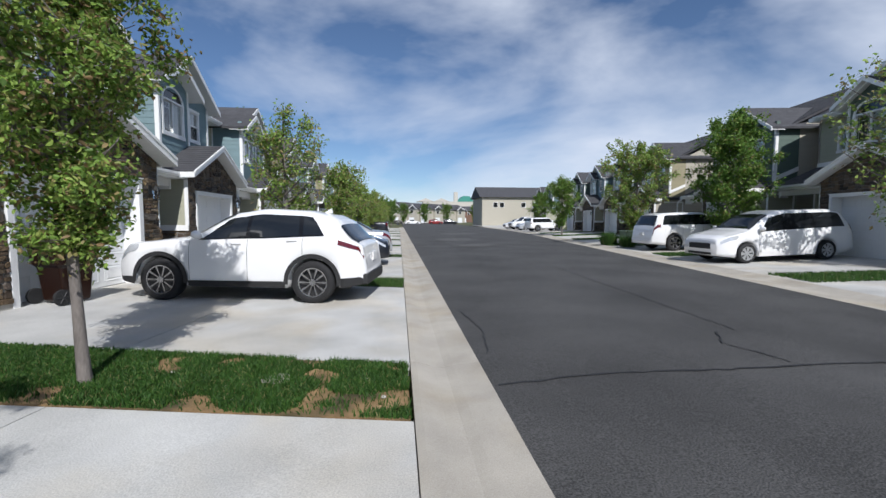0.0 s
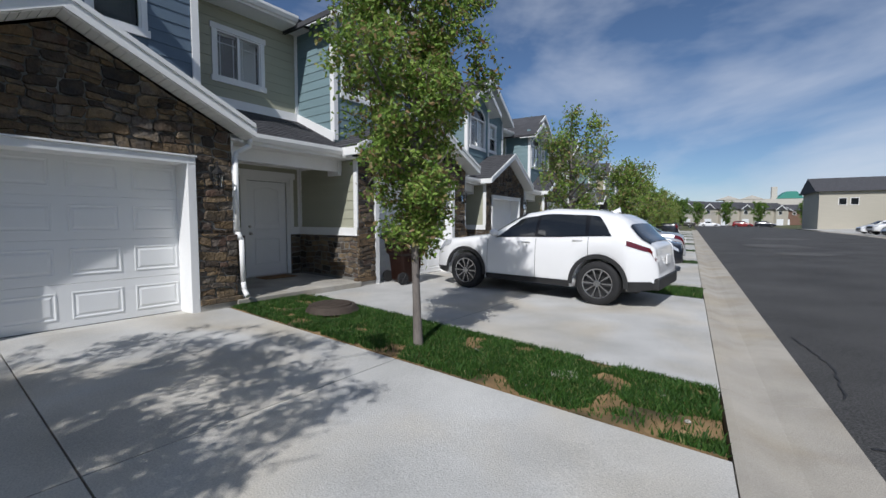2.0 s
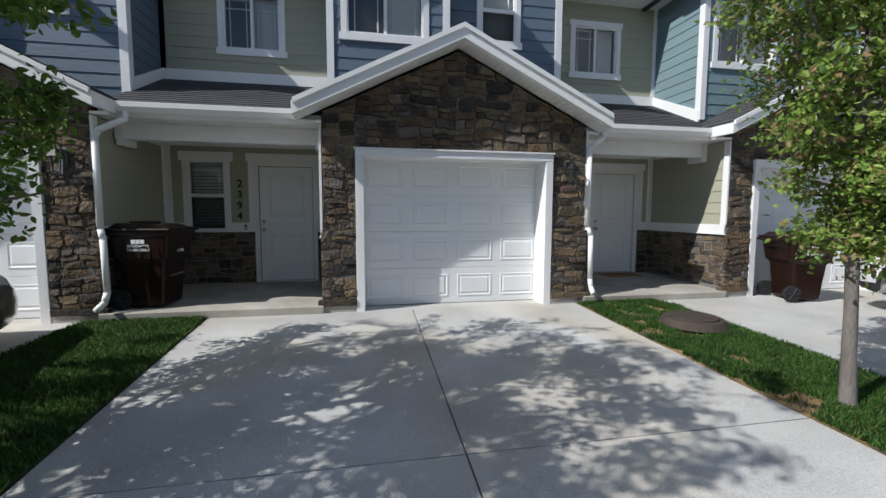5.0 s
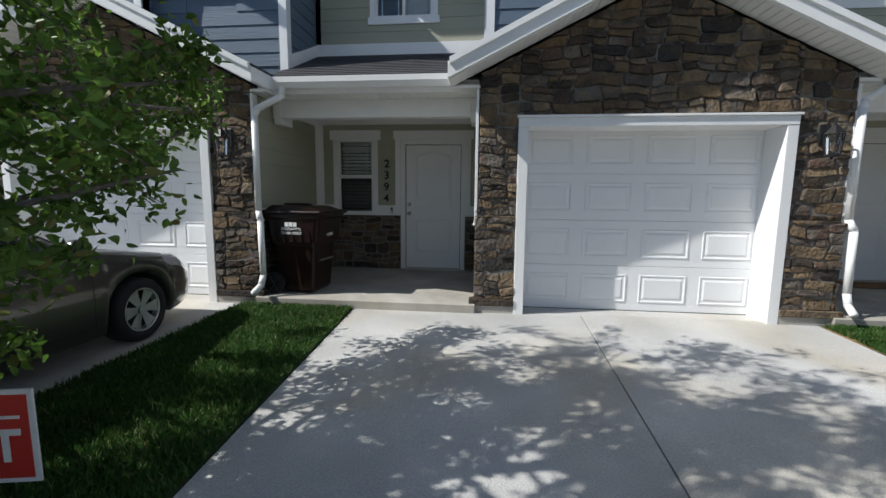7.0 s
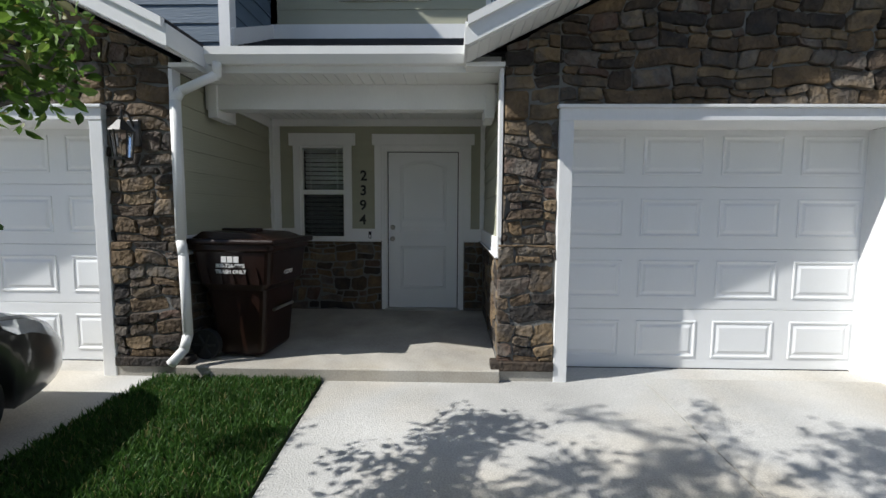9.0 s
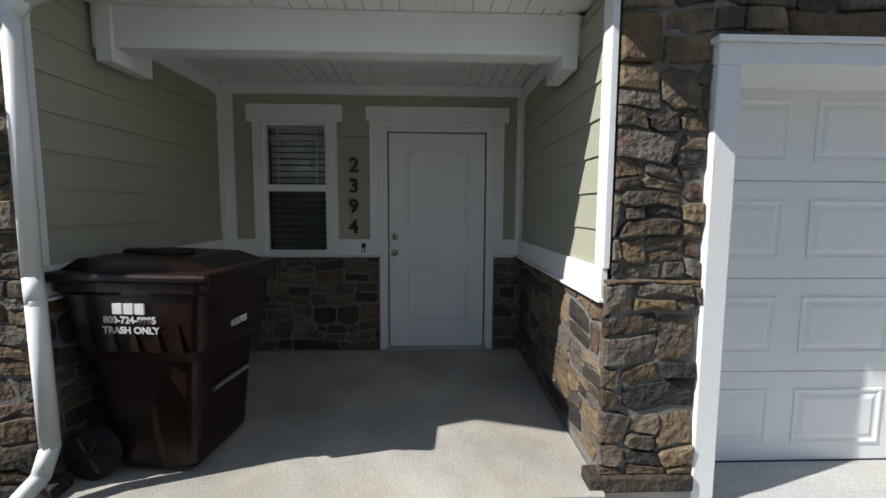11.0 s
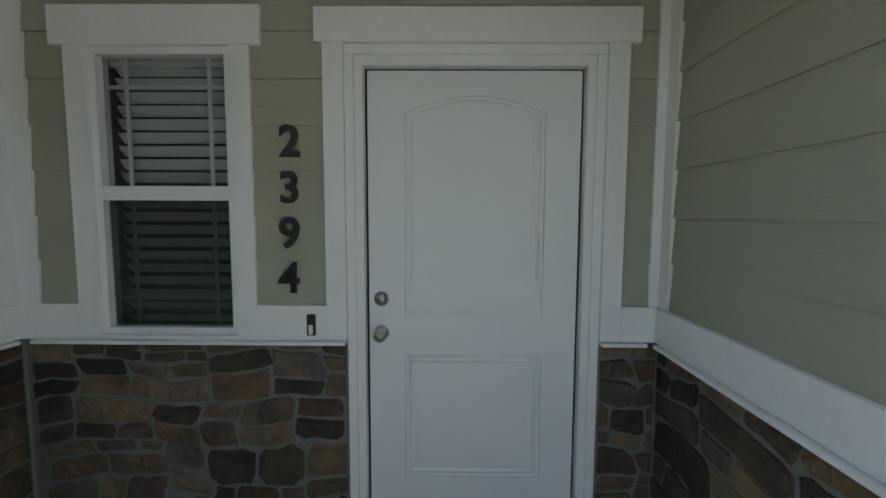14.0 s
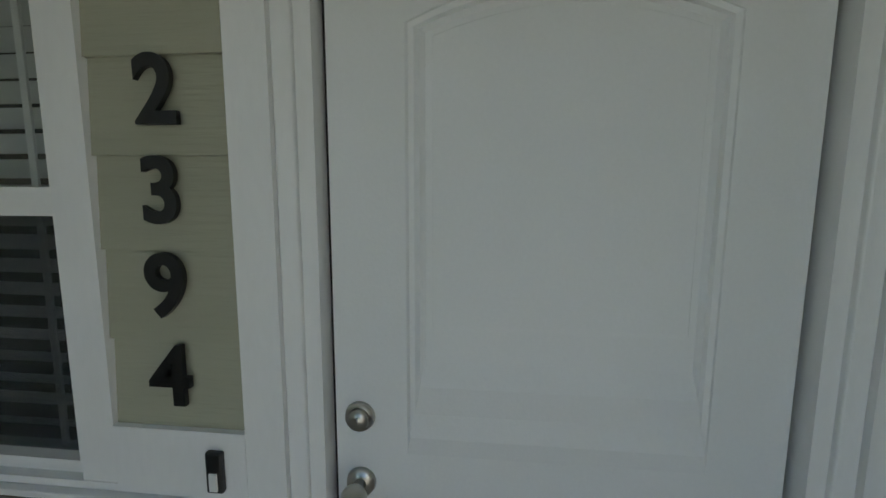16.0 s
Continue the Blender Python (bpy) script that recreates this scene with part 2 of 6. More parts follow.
PANE = glass_material("window glass", (0.93, 0.96, 0.95))
LAMP_GLASS = glass_material("seeded glass", (0.95, 0.95, 0.92), 0.12)
CAR_GLASS = material("dark car glass", (0.012, 0.014, 0.016), 0.04, 0, 0.1, 2, 30, 0, spec=0.7)
RED_LENS = material("red lens", (0.10, 0.004, 0.006), 0.2, 0, 0.1, 20, 60, 0, coat=1.0)
CLEAR_LENS = material("clear lens", (0.60, 0.62, 0.64), 0.08, 0.3, 0.1, 20, 60, 0, coat=1.0)
RED = material("red sign", (0.55, 0.03, 0.02), 0.5, 0, 0.05, 8, 60, 0.02)
IRON_LID = material("rusty lid", (0.06, 0.045, 0.035), 0.8, 0.2, 0.3, 7, 50, 0.7)
MAT_FIBRE = material("coir mat", (0.23, 0.13, 0.06), 0.95, 0, 0.25, 12, 150, 0.9)
UTILITY_GREEN = material("utility green", (0.16, 0.21, 0.13), 0.6, 0, 0.08, 4, 60, 0.1)
STUCCO = material("pale stucco", (0.5, 0.47, 0.42), 0.9, 0, 0.08, 1.0, 40, 0.3)
BROWN_WALL = material("brown stucco", (0.17, 0.10, 0.07), 0.9, 0, 0.1, 1.0, 40, 0.3)


def paint(name, colour, metal=0.0):
    return material(name, colour, 0.28, metal, 0.03, 1.2, 260, 0.01, coat=0.9)


CAR_WHITE = paint("white car paint", (0.80, 0.80, 0.80))
CAR_NAVY = paint("black car paint", (0.010, 0.012, 0.018))
CAR_SILVER = paint("silver car paint", (0.50, 0.51, 0.53), 0.5)
CAR_GREY = paint("grey-brown car paint", (0.075, 0.073, 0.066), 0.45)
CAR_RED = paint("dark red car paint", (0.22, 0.015, 0.015))

# ---- helpers for parts ----


def mesh_of(name, bm, mat, smooth=False):
    me = bpy.data.meshes.new(name)
    bm.to_mesh(me)
    bm.free()
    me.materials.append(mat)
    if smooth:
        for p in me.polygons:
            p.use_smooth = True
    return me


def part(name, bm, mat, parent, label="", smooth=False):
    ob = new(name, mesh_of(name, bm, mat, smooth))
    ob.parent = parent
    if label:
        ob["label"] = label
    return ob


def split_parts(name, bm, mat, parent, label="", near=True):
    """Each loose piece of bm becomes a part of its own (far off, they stay one)."""
    if not near:
        return part(name, bm, mat, parent, label)
    bm.verts.ensure_lookup_table()
    left = set(bm.verts)
    while left:
        stack, island = [left.pop()], set()
        while stack:
            v = stack.pop()
            island.add(v)
            for e in v.link_edges:
                w = e.other_vert(v)
                if w in left:
                    left.discard(w)
                    stack.append(w)
        one = bmesh.new()
        twin = {v: one.verts.new(v.co) for v in island}
        for f in {f for v in island for f in v.link_faces}:
            one.faces.new([twin[v] for v in f.verts])
        part(name, one, mat, parent, label)
    bm.free()


def thing(name, m, label, category, group="", kind=""):
    ob = new(name)
    ob.matrix_world = m
    return tagged(ob, label, category, group, kind)


def box(bm, x0, x1, y0, y1, z0, z1, bevel=0.0):
    vs = bmesh.ops.create_cube(bm, size=1.0)["verts"]
    for v in vs:
        v.co = ((x0 + x1) / 2 + v.co.x * (x1 - x0), (y0 + y1) / 2 + v.co.y * (y1 - y0), (z0 + z1) / 2 + v.co.z * (z1 - z0))
    if bevel:
        es = list({e for v in vs for e in v.link_edges})
        bmesh.ops.bevel(bm, geom=es, offset=bevel, segments=2, affect="EDGES", profile=0.5)
    return bm


def boxes(*rows, bevel=0.0):
    bm = bmesh.new()
    for r in rows:
        box(bm, *r, bevel=bevel)
    return bm


def prism(bm, points, axis, a, b):
    """A polygon, in the two other axes, drawn out along axis from a to b."""
    def at(p, c):
        return {"x": (c, p[0], p[1]), "y": (p[0], c, p[1]), "z": (p[0], p[1], c)}[axis]
    lo = [bm.verts.new(at(p, a)) for p in points]
    hi = [bm.verts.new(at(p, b)) for p in points]
    n = len(points)
    bm.faces.new(lo[::-1])
    bm.faces.new(hi)
    for i in range(n):
        bm.faces.new((lo[i], lo[(i + 1) % n], hi[(i + 1) % n], hi[i]))
    bmesh.ops.recalc_face_normals(bm, faces=bm.faces)
    return bm


def cylinder(bm, p, q, r0, r1=None, seg=12):
    p, q = Vector(p), Vector(q)
    r1 = r0 if r1 is None else r1
    rot = (q - p).to_track_quat("Z", "Y").to_matrix().to_4x4()
    m = Matrix.Translation((p + q) / 2) @ rot
    bmesh.ops.create_cone(bm, cap_ends=True, segments=seg, radius1=r0, radius2=r1, depth=(q - p).length, matrix=m)
    return bm


def ball(bm, c, r, u=14, v=8, scale=(1, 1, 1)):
    bmesh.ops.create_uvsphere(bm, u_segments=u, v_segments=v, radius=r, matrix=Matrix.Translation(c) @ Matrix.Diagonal((*scale, 1)))
    return bm


def tube(bm, pts, r, seg=8):
    """A bent pipe of rectangular or round section through the points."""
    for a, b in zip(pts, pts[1:]):
        cylinder(bm, a, b, r, r, seg)
    for c in pts[1:-1]:
        ball(bm, c, r * 1.01, seg, 6)
    return bm


def text_mesh(name, body, size, mat, parent, m, depth=0.004, bold=0.0, label=""):
    cu = bpy.data.curves.new(name, "FONT")
    cu.body, cu.size, cu.extrude, cu.offset = body, size, depth, bold
    cu.align_x, cu.align_y = "CENTER", "CENTER"
    tmp = bpy.data.objects.new(name, cu)
    scene.collection.objects.link(tmp)
    bpy.context.view_layer.update()
    me = bpy.data.meshes.new_from_object(tmp.evaluated_get(bpy.context.evaluated_depsgraph_get()))
    bpy.data.objects.remove(tmp)
    me.materials.clear()
    me.materials.append(mat)
    ob = new(name, me)
    ob.parent = parent
    ob.matrix_local = m
    if label:
        ob["label"] = label
    return ob


class Wall:
    """A wall's plane: o the origin, u along it, n out of it; z is up."""

    def __init__(self, o, u, n):
        self.o, self.u, self.n = Vector(o), Vector(u), Vector(n)

    def at(self, u, n, z):
        return self.o + self.u * u + self.n * n + Vector((0, 0, z))

    def box(self, bm, u0, u1, n0, n1, z0, z1, bevel=0.0):
        a, b = self.at(u0, n0, z0), self.at(u1, n1, z1)
        return box(bm, min(a.x, b.x), max(a.x, b.x), min(a.y, b.y), max(a.y, b.y), z0, z1, bevel)

    def matrix(self, u, n, z):
        m = Matrix((self.u, (0, 0, 1), self.n)).transposed().to_4x4()
        m.translation = self.at(u, n, z)
        return m


def spans(u0, u1, z0, z1, holes):
    out = [(u0, u1)]
    for a, b, c, d in holes:
        if min(z1, d) - max(z0, c) > 0.45 * (z1 - z0):
            nxt = []
            for s, e in out:
                if b <= s or a >= e:
                    nxt.append((s, e))
                else:
                    if a > s:
                        nxt.append((s, a))
                    if b < e:
                        nxt.append((b, e))
            out = nxt
    return [(s, e) for s, e in out if e - s > 0.01]


def boards(wall, parent, u0, u1, z0, z1, mat, holes=(), step=0.188, limit=None, joined=False):
    """Lap siding: one board to a course and stretch, each leaning out at its foot."""
    z = z0
    all_bm = bmesh.new() if joined else None
    while z < z1 - 0.02:
        top = min(z + step, z1)
        a, b = (u0, u1) if limit is None else limit(z, top)
        if b - a > 0.05:
            for s, e in spans(a, b, z, top, holes):
                bm = all_bm if joined else bmesh.new()
                prof = [(0.0, z), (0.014, z), (0.003, top + 0.0), (0.0, top)]
                lo = [bm.verts.new(wall.at(s, n, zz)) for n, zz in prof]
                hi = [bm.verts.new(wall.at(e, n, zz)) for n, zz in prof]
                bm.faces.new(lo)
                bm.faces.new(hi[::-1])
                for i in range(4):
                    j = (i + 1) % 4
                    bm.faces.new((lo[j], lo[i], hi[i], hi[j]))
                if not joined:
                    bmesh.ops.recalc_face_normals(bm, faces=bm.faces)
                    part("siding_board", bm, mat, parent)
        z = top
    if joined:
        bmesh.ops.recalc_face_normals(all_bm, faces=all_bm.faces)
        part("siding", all_bm, mat, parent)


def clip(poly, a, b, c):
    """The part of a convex polygon where a*u + b*z <= c."""
    out = []
    for p, q in zip(poly, poly[1:] + poly[:1]):
        dp, dq = a * p[0] + b * p[1] - c, a * q[0] + b * q[1] - c
        if dp <= 0:
            out.append(p)
        if (dp < 0 < dq) or (dq < 0 < dp):
            t = dp / (dp - dq)
            out.append((p[0] + (q[0] - p[0]) * t, p[1] + (q[1] - p[1]) * t))
    return out


def polygon_area(poly):
    return 0.5 * abs(sum(p[0] * q[1] - q[0] * p[1] for p, q in zip(poly, poly[1:] + poly[:1])))


def stones(wall, parent, outline, rnd, hole=None, joined=False, flush=False):
    """Bedded rubble facing: uneven flat stones in flush grey mortar, inside a convex outline, round a hole (u0, u1, top)."""
    u0, u1 = min(p[0] for p in outline), max(p[0] for p in outline)
    z0, z1 = min(p[1] for p in outline), max(p[1] for p in outline)
    cu, cz = sum(p[0] for p in outline) / len(outline), sum(p[1] for p in outline) / len(outline)
    half = []
    for p, q in zip(outline, outline[1:] + outline[:1]):
        a, b = q[1] - p[1], -(q[0] - p[0])
        c = a * p[0] + b * p[1]
        if a * cu + b * cz > c:
            a, b, c = -a, -b, -c
        half.append((a, b, c))
    # lay blocks in bond, then break each one into flat stones
    cells, stack = [], []
    z = z0 - rnd.uniform(0, 0.12)
    while z < z1:
        h = rnd.uniform(0.20, 0.40)
        u = u0 - rnd.uniform(0.05, 0.5)
        while u < u1:
            w = rnd.uniform(0.38, 0.62)
            stack.append((u, u + w, z, z + h))
            u += w
        z += h
    while stack:
        a, b, c, d = stack.pop()
        w, h = b - a, d - c
        if h > rnd.uniform(0.14, 0.27):
            m = c + h * rnd.uniform(0.34, 0.66)
            stack += [(a, b, c, m), (a, b, m, d)]
        elif w > rnd.uniform(0.26, 0.60) or w > h * 4.2:
            m = a + w * rnd.uniform(0.32, 0.68)
            stack += [(a, m, c, d), (m, b, c, d)]
        elif h > rnd.uniform(0.11, 0.23) and w > h * 1.2:
            m = c + h * rnd.uniform(0.38, 0.62)
            stack += [(a, b, c, m), (a, b, m, d)]
        else:
            cells.append((a, b, c, d))
    ph = [rnd.uniform(0, 6.28) for _ in range(4)]

    def warp(u, z):
        return (u + 0.014 * math.sin(z * 15 + ph[0]) + 0.010 * math.sin(z * 31 + u * 5 + ph[1]),
                z + 0.020 * math.sin(u * 6.5 + z * 4 + ph[2]) + 0.009 * math.sin(u * 19 + z * 9 + ph[3]))

    grand = bmesh.new() if joined else None
    for a, b, c, d in cells:
        k = min(b - a, d - c) * 0.5
        cut = [k * rnd.uniform(0.10, 0.75) for _ in range(8)]
        um, bulge = a + (b - a) * rnd.uniform(0.35, 0.65), (d - c) * 0.06
        pts = [(a + cut[0], c), (um, c + rnd.uniform(0, bulge)), (b - cut[1], c), (b, c + cut[2] * 0.8), (b, d - cut[3] * 0.8), (b - cut[4], d), (um, d - rnd.uniform(0, bulge)), (a + cut[5], d), (a, d - cut[6] * 0.8), (a, c + cut[7] * 0.8)]
        poly = [warp(*p) for p in pts]
        for x, y, w in half:
            if len(poly) >= 3:
                poly = clip(poly, x, y, w)
        if len(poly) < 3:
            continue
        bits = [poly]
        if hole:
            h0, h1, ht = hole
            bits = [clip(poly, 1, 0, h0), clip(poly, -1, 0, -h1)]
            mid = clip(clip(poly, -1, 0, -h0), 1, 0, h1)
            if len(mid) >= 3:
                bits.append(clip(mid, 0, -1, -ht))
        for bit in bits:
            if len(bit) < 3 or polygon_area(bit) < 0.0016:
                continue
            us, zs = [p[0] for p in bit], [p[1] for p in bit]
            mu, mz = (min(us) + max(us)) / 2, (min(zs) + max(zs)) / 2
            hu, hz = (max(us) - min(us)) / 2, (max(zs) - min(zs)) / 2
            ring = []
            for x, y in bit:
                j = rnd.uniform(0.004, 0.011) if flush else rnd.uniform(0.002, 0.0075)
                ring.append((mu + (x - mu) * max(0.4, 1 - j / hu), mz + (y - mz) * max(0.4, 1 - j / hz)))
            bm = grand if joined else bmesh.new()
            deep = rnd.uniform(0.008, 0.020) if flush else rnd.uniform(0.014, 0.040)
            tilt_u, tilt_z = (rnd.uniform(-.03, .03), rnd.uniform(-.06, .04)) if flush else (rnd.uniform(-.07, .07), rnd.uniform(-.16, .10))
            rows_v = []
            for s, e in ((1.0, -0.012), (0.985, deep * 0.6), (0.88, deep)):
                rows_v.append([bm.verts.new(wall.at(mu + (x - mu) * s, e + (rnd.uniform(-.004, .004) + (x - mu) * tilt_u + (y - mz) * tilt_z if e > 0 else 0), mz + (y - mz) * s)) for x, y in ring])
            mid_v = bm.verts.new(wall.at(mu + rnd.uniform(-.2, .2) * hu, deep + rnd.uniform(-.004, .010), mz))
            k = len(ring)
            for r0, r1 in zip(rows_v, rows_v[1:]):
                for i in range(k):
                    bm.faces.new((r0[i], r0[(i + 1) % k], r1[(i + 1) % k], r1[i]))
            for i in range(k):
                bm.faces.new((rows_v[-1][i], rows_v[-1][(i + 1) % k], mid_v))
            if not joined:
                bmesh.ops.recalc_face_normals(bm, faces=bm.faces)
                part("stone", bm, STONE, parent)
    if joined:
        bmesh.ops.recalc_face_normals(grand, faces=grand.faces)
        part("stonework", grand, STONE_FAR, parent)["kind"] = "stuff"

# ---- ground ----


# the street runs a little askew of the nearest terrace
STREET = Matrix.Translation((0.614, 0.001, 0)) @ Matrix.Rotation(radians(6.9), 4, "Z") @ Matrix.Translation((-0.17, 0.461, 0))


def near_kerb(y):
    """Edge of the lots along the gutter on the near side of the street."""
    return 0.310 - 0.121 * (y - 3.65)


def along(x, y, z=0, rx=0, ry=0, rz=0):
    """A place by its distance from the kerb line and along the street."""
    return STREET @ pose(x, y + 0.033 * (y + 0.461), z, rx, ry, rz)


def lot_z(x):
    """Height of the lots that climb from the gutter to the houses."""
    if x < 5:
        return 0.02 + 0.085 * min(1.0, max(0.0, (0.3 - x) / 6.5))
    edge = 9.9
    return 0.02 + 0.23 * min(1.0, max(0.0, (x - edge) / 6.2))


def slab(name, corners, mat, parent=None, thick=0.12, lift=0.0, cut=0.0, cells=8):
    """A paved or planted slab over four plan corners (in order), following the fall of the lot."""
    bm = bmesh.new()
    a, b, c, d = [Vector((*p, 0)) for p in corners]
    grid = []
    for i in range(cells + 1):
        row = []
        for k in (0, 1):
            p = a.lerp(b, i / cells) if k == 0 else d.lerp(c, i / cells)
            row.append(bm.verts.new((p.x, p.y, lot_z(p.x) + lift)))
        grid.append(row)
    for i in range(cells):
        bm.faces.new((grid[i][0], grid[i + 1][0], grid[i + 1][1], grid[i][1]))
    ret = bmesh.ops.extrude_face_region(bm, geom=bm.faces[:])
    for v in [g for g in ret["geom"] if isinstance(g, bmesh.types.BMVert)]:
        v.co.z -= thick
    bmesh.ops.recalc_face_normals(bm, faces=bm.faces)
    ob = part(name, bm, mat, parent)
    return ob


def kerb_x(y):
    """Edge of the asphalt on the far side of the street."""
    return 8.3 + 0.1452 * (min(y, 46) - 5.8) + 0.08 * max(0, min(y, 62) - 45) + 0.03 * max(0, y - 62)


bm = bmesh.new()
bmesh.ops.create_grid(bm, x_segments=40, y_segments=40, size=2500, matrix=Matrix.Translation((0, 0, -0.14)))
tagged(part("ground", bm, FIELD, None), "flat dry ground reaching the horizon", "ground", kind="structure")

bm = bmesh.new()
rows = []
for i in range(61):
    y = -40 + i * 3.5
    rows.append([bm.verts.new((1.03 + (kerb_x(y) - 1.03) * f, y, -0.01 + 0.07 * math.sin(math.pi * f))) for f in (0, 0.25, 0.5, 0.75, 1)])
for r0, r1 in zip(rows, rows[1:]):
    for a in range(4):
        bm.faces.new((r0[a], r0[a + 1], r1[a + 1], r1[a]))
road = part("road", bm, ASPHALT, None)
road.matrix_world = STREET
tagged(road, "dark grey worn asphalt road with sealed cracks", "road", kind="structure")

# gutter pan, in cast lengths, with a shallow roll towards the asphalt
pavement = thing("pavement", STREET, "pale concrete gutter pan along the asphalt, in cast lengths", "pavement", kind="structure")


def pan_length(y0, y1, inner, outer, side):
    bm = bmesh.new()
    prof = [(0.0, 0.018), (0.08, 0.02), (0.34, -0.045), (0.50, -0.05), (0.62, -0.03), (1.0, -0.004), (1.0, -0.12), (0.0, -0.12)]
    lo = [bm.verts.new((inner(y0) + (outer(y0) - inner(y0)) * f, y0 + 0.004, z)) for f, z in prof]
    hi = [bm.verts.new((inner(y1) + (outer(y1) - inner(y1)) * f, y1 - 0.004, z)) for f, z in prof]
    bm.faces.new(lo)
    bm.faces.new(hi)
    for i in range(len(prof)):
        j = (i + 1) % len(prof)
        bm.faces.new((lo[i], lo[j], hi[j], hi[i]))
    bmesh.ops.recalc_face_normals(bm, faces=bm.faces)
    part("slab", bm, PAN_CONCRETE, pavement)


for i in range(30):
    y = -11.0 + i * 3.05 - 0.35
    pan_length(y, y + 3.05, lambda v: 0.31, lambda v: 1.04, 1)
for i in range(30):
    y = -8.0 + i * 3.05
    pan_length(y, y + 3.05, lambda v: kerb_x(v) + 1.15, lambda v: kerb_x(v) - 0.01, -1)

# sealed cracks and worn patches on the asphalt
crand = random.Random(3)


def crack(pts, w):
    bm = bmesh.new()
    prev = None
    fine = []
    for (x0, y0), (x1, y1) in zip(pts, pts[1:]):
        k = max(2, int(math.hypot(x1 - x0, y1 - y0) / 0.12))
        fine += [(x0 + (x1 - x0) * i / k, y0 + (y1 - y0) * i / k) for i in range(k)]
    fine.append(pts[-1])
    for i, (x, y) in enumerate(fine):
        x2, y2 = fine[min(i + 1, len(fine) - 1)]
        x1, y1 = fine[max(i - 1, 0)]
        d = Vector((-(y2 - y1), x2 - x1, 0)).normalized()
        j = crand.uniform(-0.02, 0.02)
        ww = w * crand.uniform(0.5, 1.2)
        f = (x - 1.03) / (kerb_x(y) - 1.03)
        z = -0.01 + 0.07 * math.sin(math.pi * max(0, min(1, f))) + 0.006
        c = Vector((x, y, z)) + d * j
        cur = (bm.verts.new(c + d * ww), bm.verts.new(c - d * ww))
        if prev:
            bm.faces.new((prev[0], prev[1], cur[1], cur[0]))
        prev = cur
    bmesh.ops.recalc_face_normals(bm, faces=bm.faces)
    seal = part("trim_crack_seal", bm, TAR, None)
    seal.matrix_world = STREET
    tagged(seal, "black tar seal along a road crack", "crack seal", kind="structure")


crack([(1.1, 3.27), (2.2, 3.36), (3.4, 3.28), (5.2, 3.3), (7.6, 3.5)], 0.017)
crack([(4.2, 3.4), (4.0, 4.1), (4.3, 4.6)], 0.012)
crack([(1.2, 6.4), (1.32, 5.2), (1.2, 4.2)], 0.012)
crack([(1.1, 21.0), (5.0, 20.6), (10.2, 21.2)], 0.02)
crack([(4.6, 4.6), (4.8, 9), (5.1, 15)], 0.008)
for cx, cy, rx, ry in ((4.2, 30, 1.6, 2.2), (4.4, 23, 1.2, 1.1), (6.0, 42, 2.0, 2.5)):
    bm = bmesh.new()
    vs = []
    for a in range(22):
        t = a / 22 * math.tau
        r = crand.uniform(0.75, 1.1)
        x, y = cx + math.cos(t) * rx * r, cy + math.sin(t) * ry * r
        f = (x - 1.03) / (kerb_x(y) - 1.03)
        vs.append(bm.verts.new((x, y, -0.01 + 0.07 * math.sin(math.pi * f) + 0.012)))
    bm.faces.new(vs)
    worn = part("road_patch", bm, PATCH, None)
    worn.matrix_world = STREET
    tagged(worn, "paler worn patch in the asphalt road", "road patch", kind="structure")

# driveways: four slabs each, dark open joints between
def driveway(near, far, joint, cross, label, m=None):
    """near and far: pairs of (kerb y, house y) of its edges; joint the same for the middle; cross: x of the cross joint. m: a place along the street's own line."""
    d = thing("driveway", m or Matrix(), label, "driveway", kind="structure")
    xh = -6.27
    g = 0.006

    def edge(e, x):
        xk = 0.305 if m else near_kerb(e[0])
        x = xk if x is None else x
        return x, e[0] + (e[1] - e[0]) * (xk - x) / (xk - xh)

    xs = [None, cross, xh]
    ee = [near, joint, far] if joint else [near, far]
    for x0, x1 in zip(xs, xs[1:]):
        for e0, e1 in zip(ee, ee[1:]):
            (ax, ay), (bx, by), (cx, cy), (dx, dy) = edge(e0, x0), edge(e0, x1), edge(e1, x1), edge(e1, x0)
            slab("slab", [(ax - g, ay + g), (bx + g, by + g), (cx + g, cy - g), (dx - g, dy - g)], CONCRETE, d)
    return d


bm = boxes((-6.5, 0.20, -60, 9, -0.13, -0.06))
tagged(part("ground_bed", bm, TAR, None), "dark packed bed under the driveways", "ground", kind="structure")
driveway((-1.66, -2.02), (3.036, 3.28), (0.515, 0.725), -2.48, "pale concrete driveway with dark control joints")
driveway((4.26, 4.75), (9.15, 9.60), None, -3.0, "pale concrete driveway under a white car")
driveway((-8.4, -8.7), (-3.55, -3.476), (-6.1, -6.0), -2.48, "pale concrete driveway under a grey sedan")
for k in range(2, 11):
    o = 13.4 + (k - 2) * 6.72
    driveway((o - 2.6, o - 2.3), (o + 2.9, o + 3.2), None, -3.0, "pale concrete driveway in front of a townhouse", STREET)
for k in range(-4, -1):
    o = 6.5 * k
    driveway((o - 2.0, o - 1.9), (o + 3.0, o + 3.2), None, -3.0, "pale concrete driveway in front of a townhouse", STREET)

# lawns between the driveways
grand_rnd = random.Random(11)


def bare(x, y):
    """Bare soil shows where this is positive."""
    n = noise.noise(Vector((x * 2.1, y * 3.0, 3.7))) + 0.45 * noise.noise(Vector((x * 4, y * 4, 1.1)))
    return n


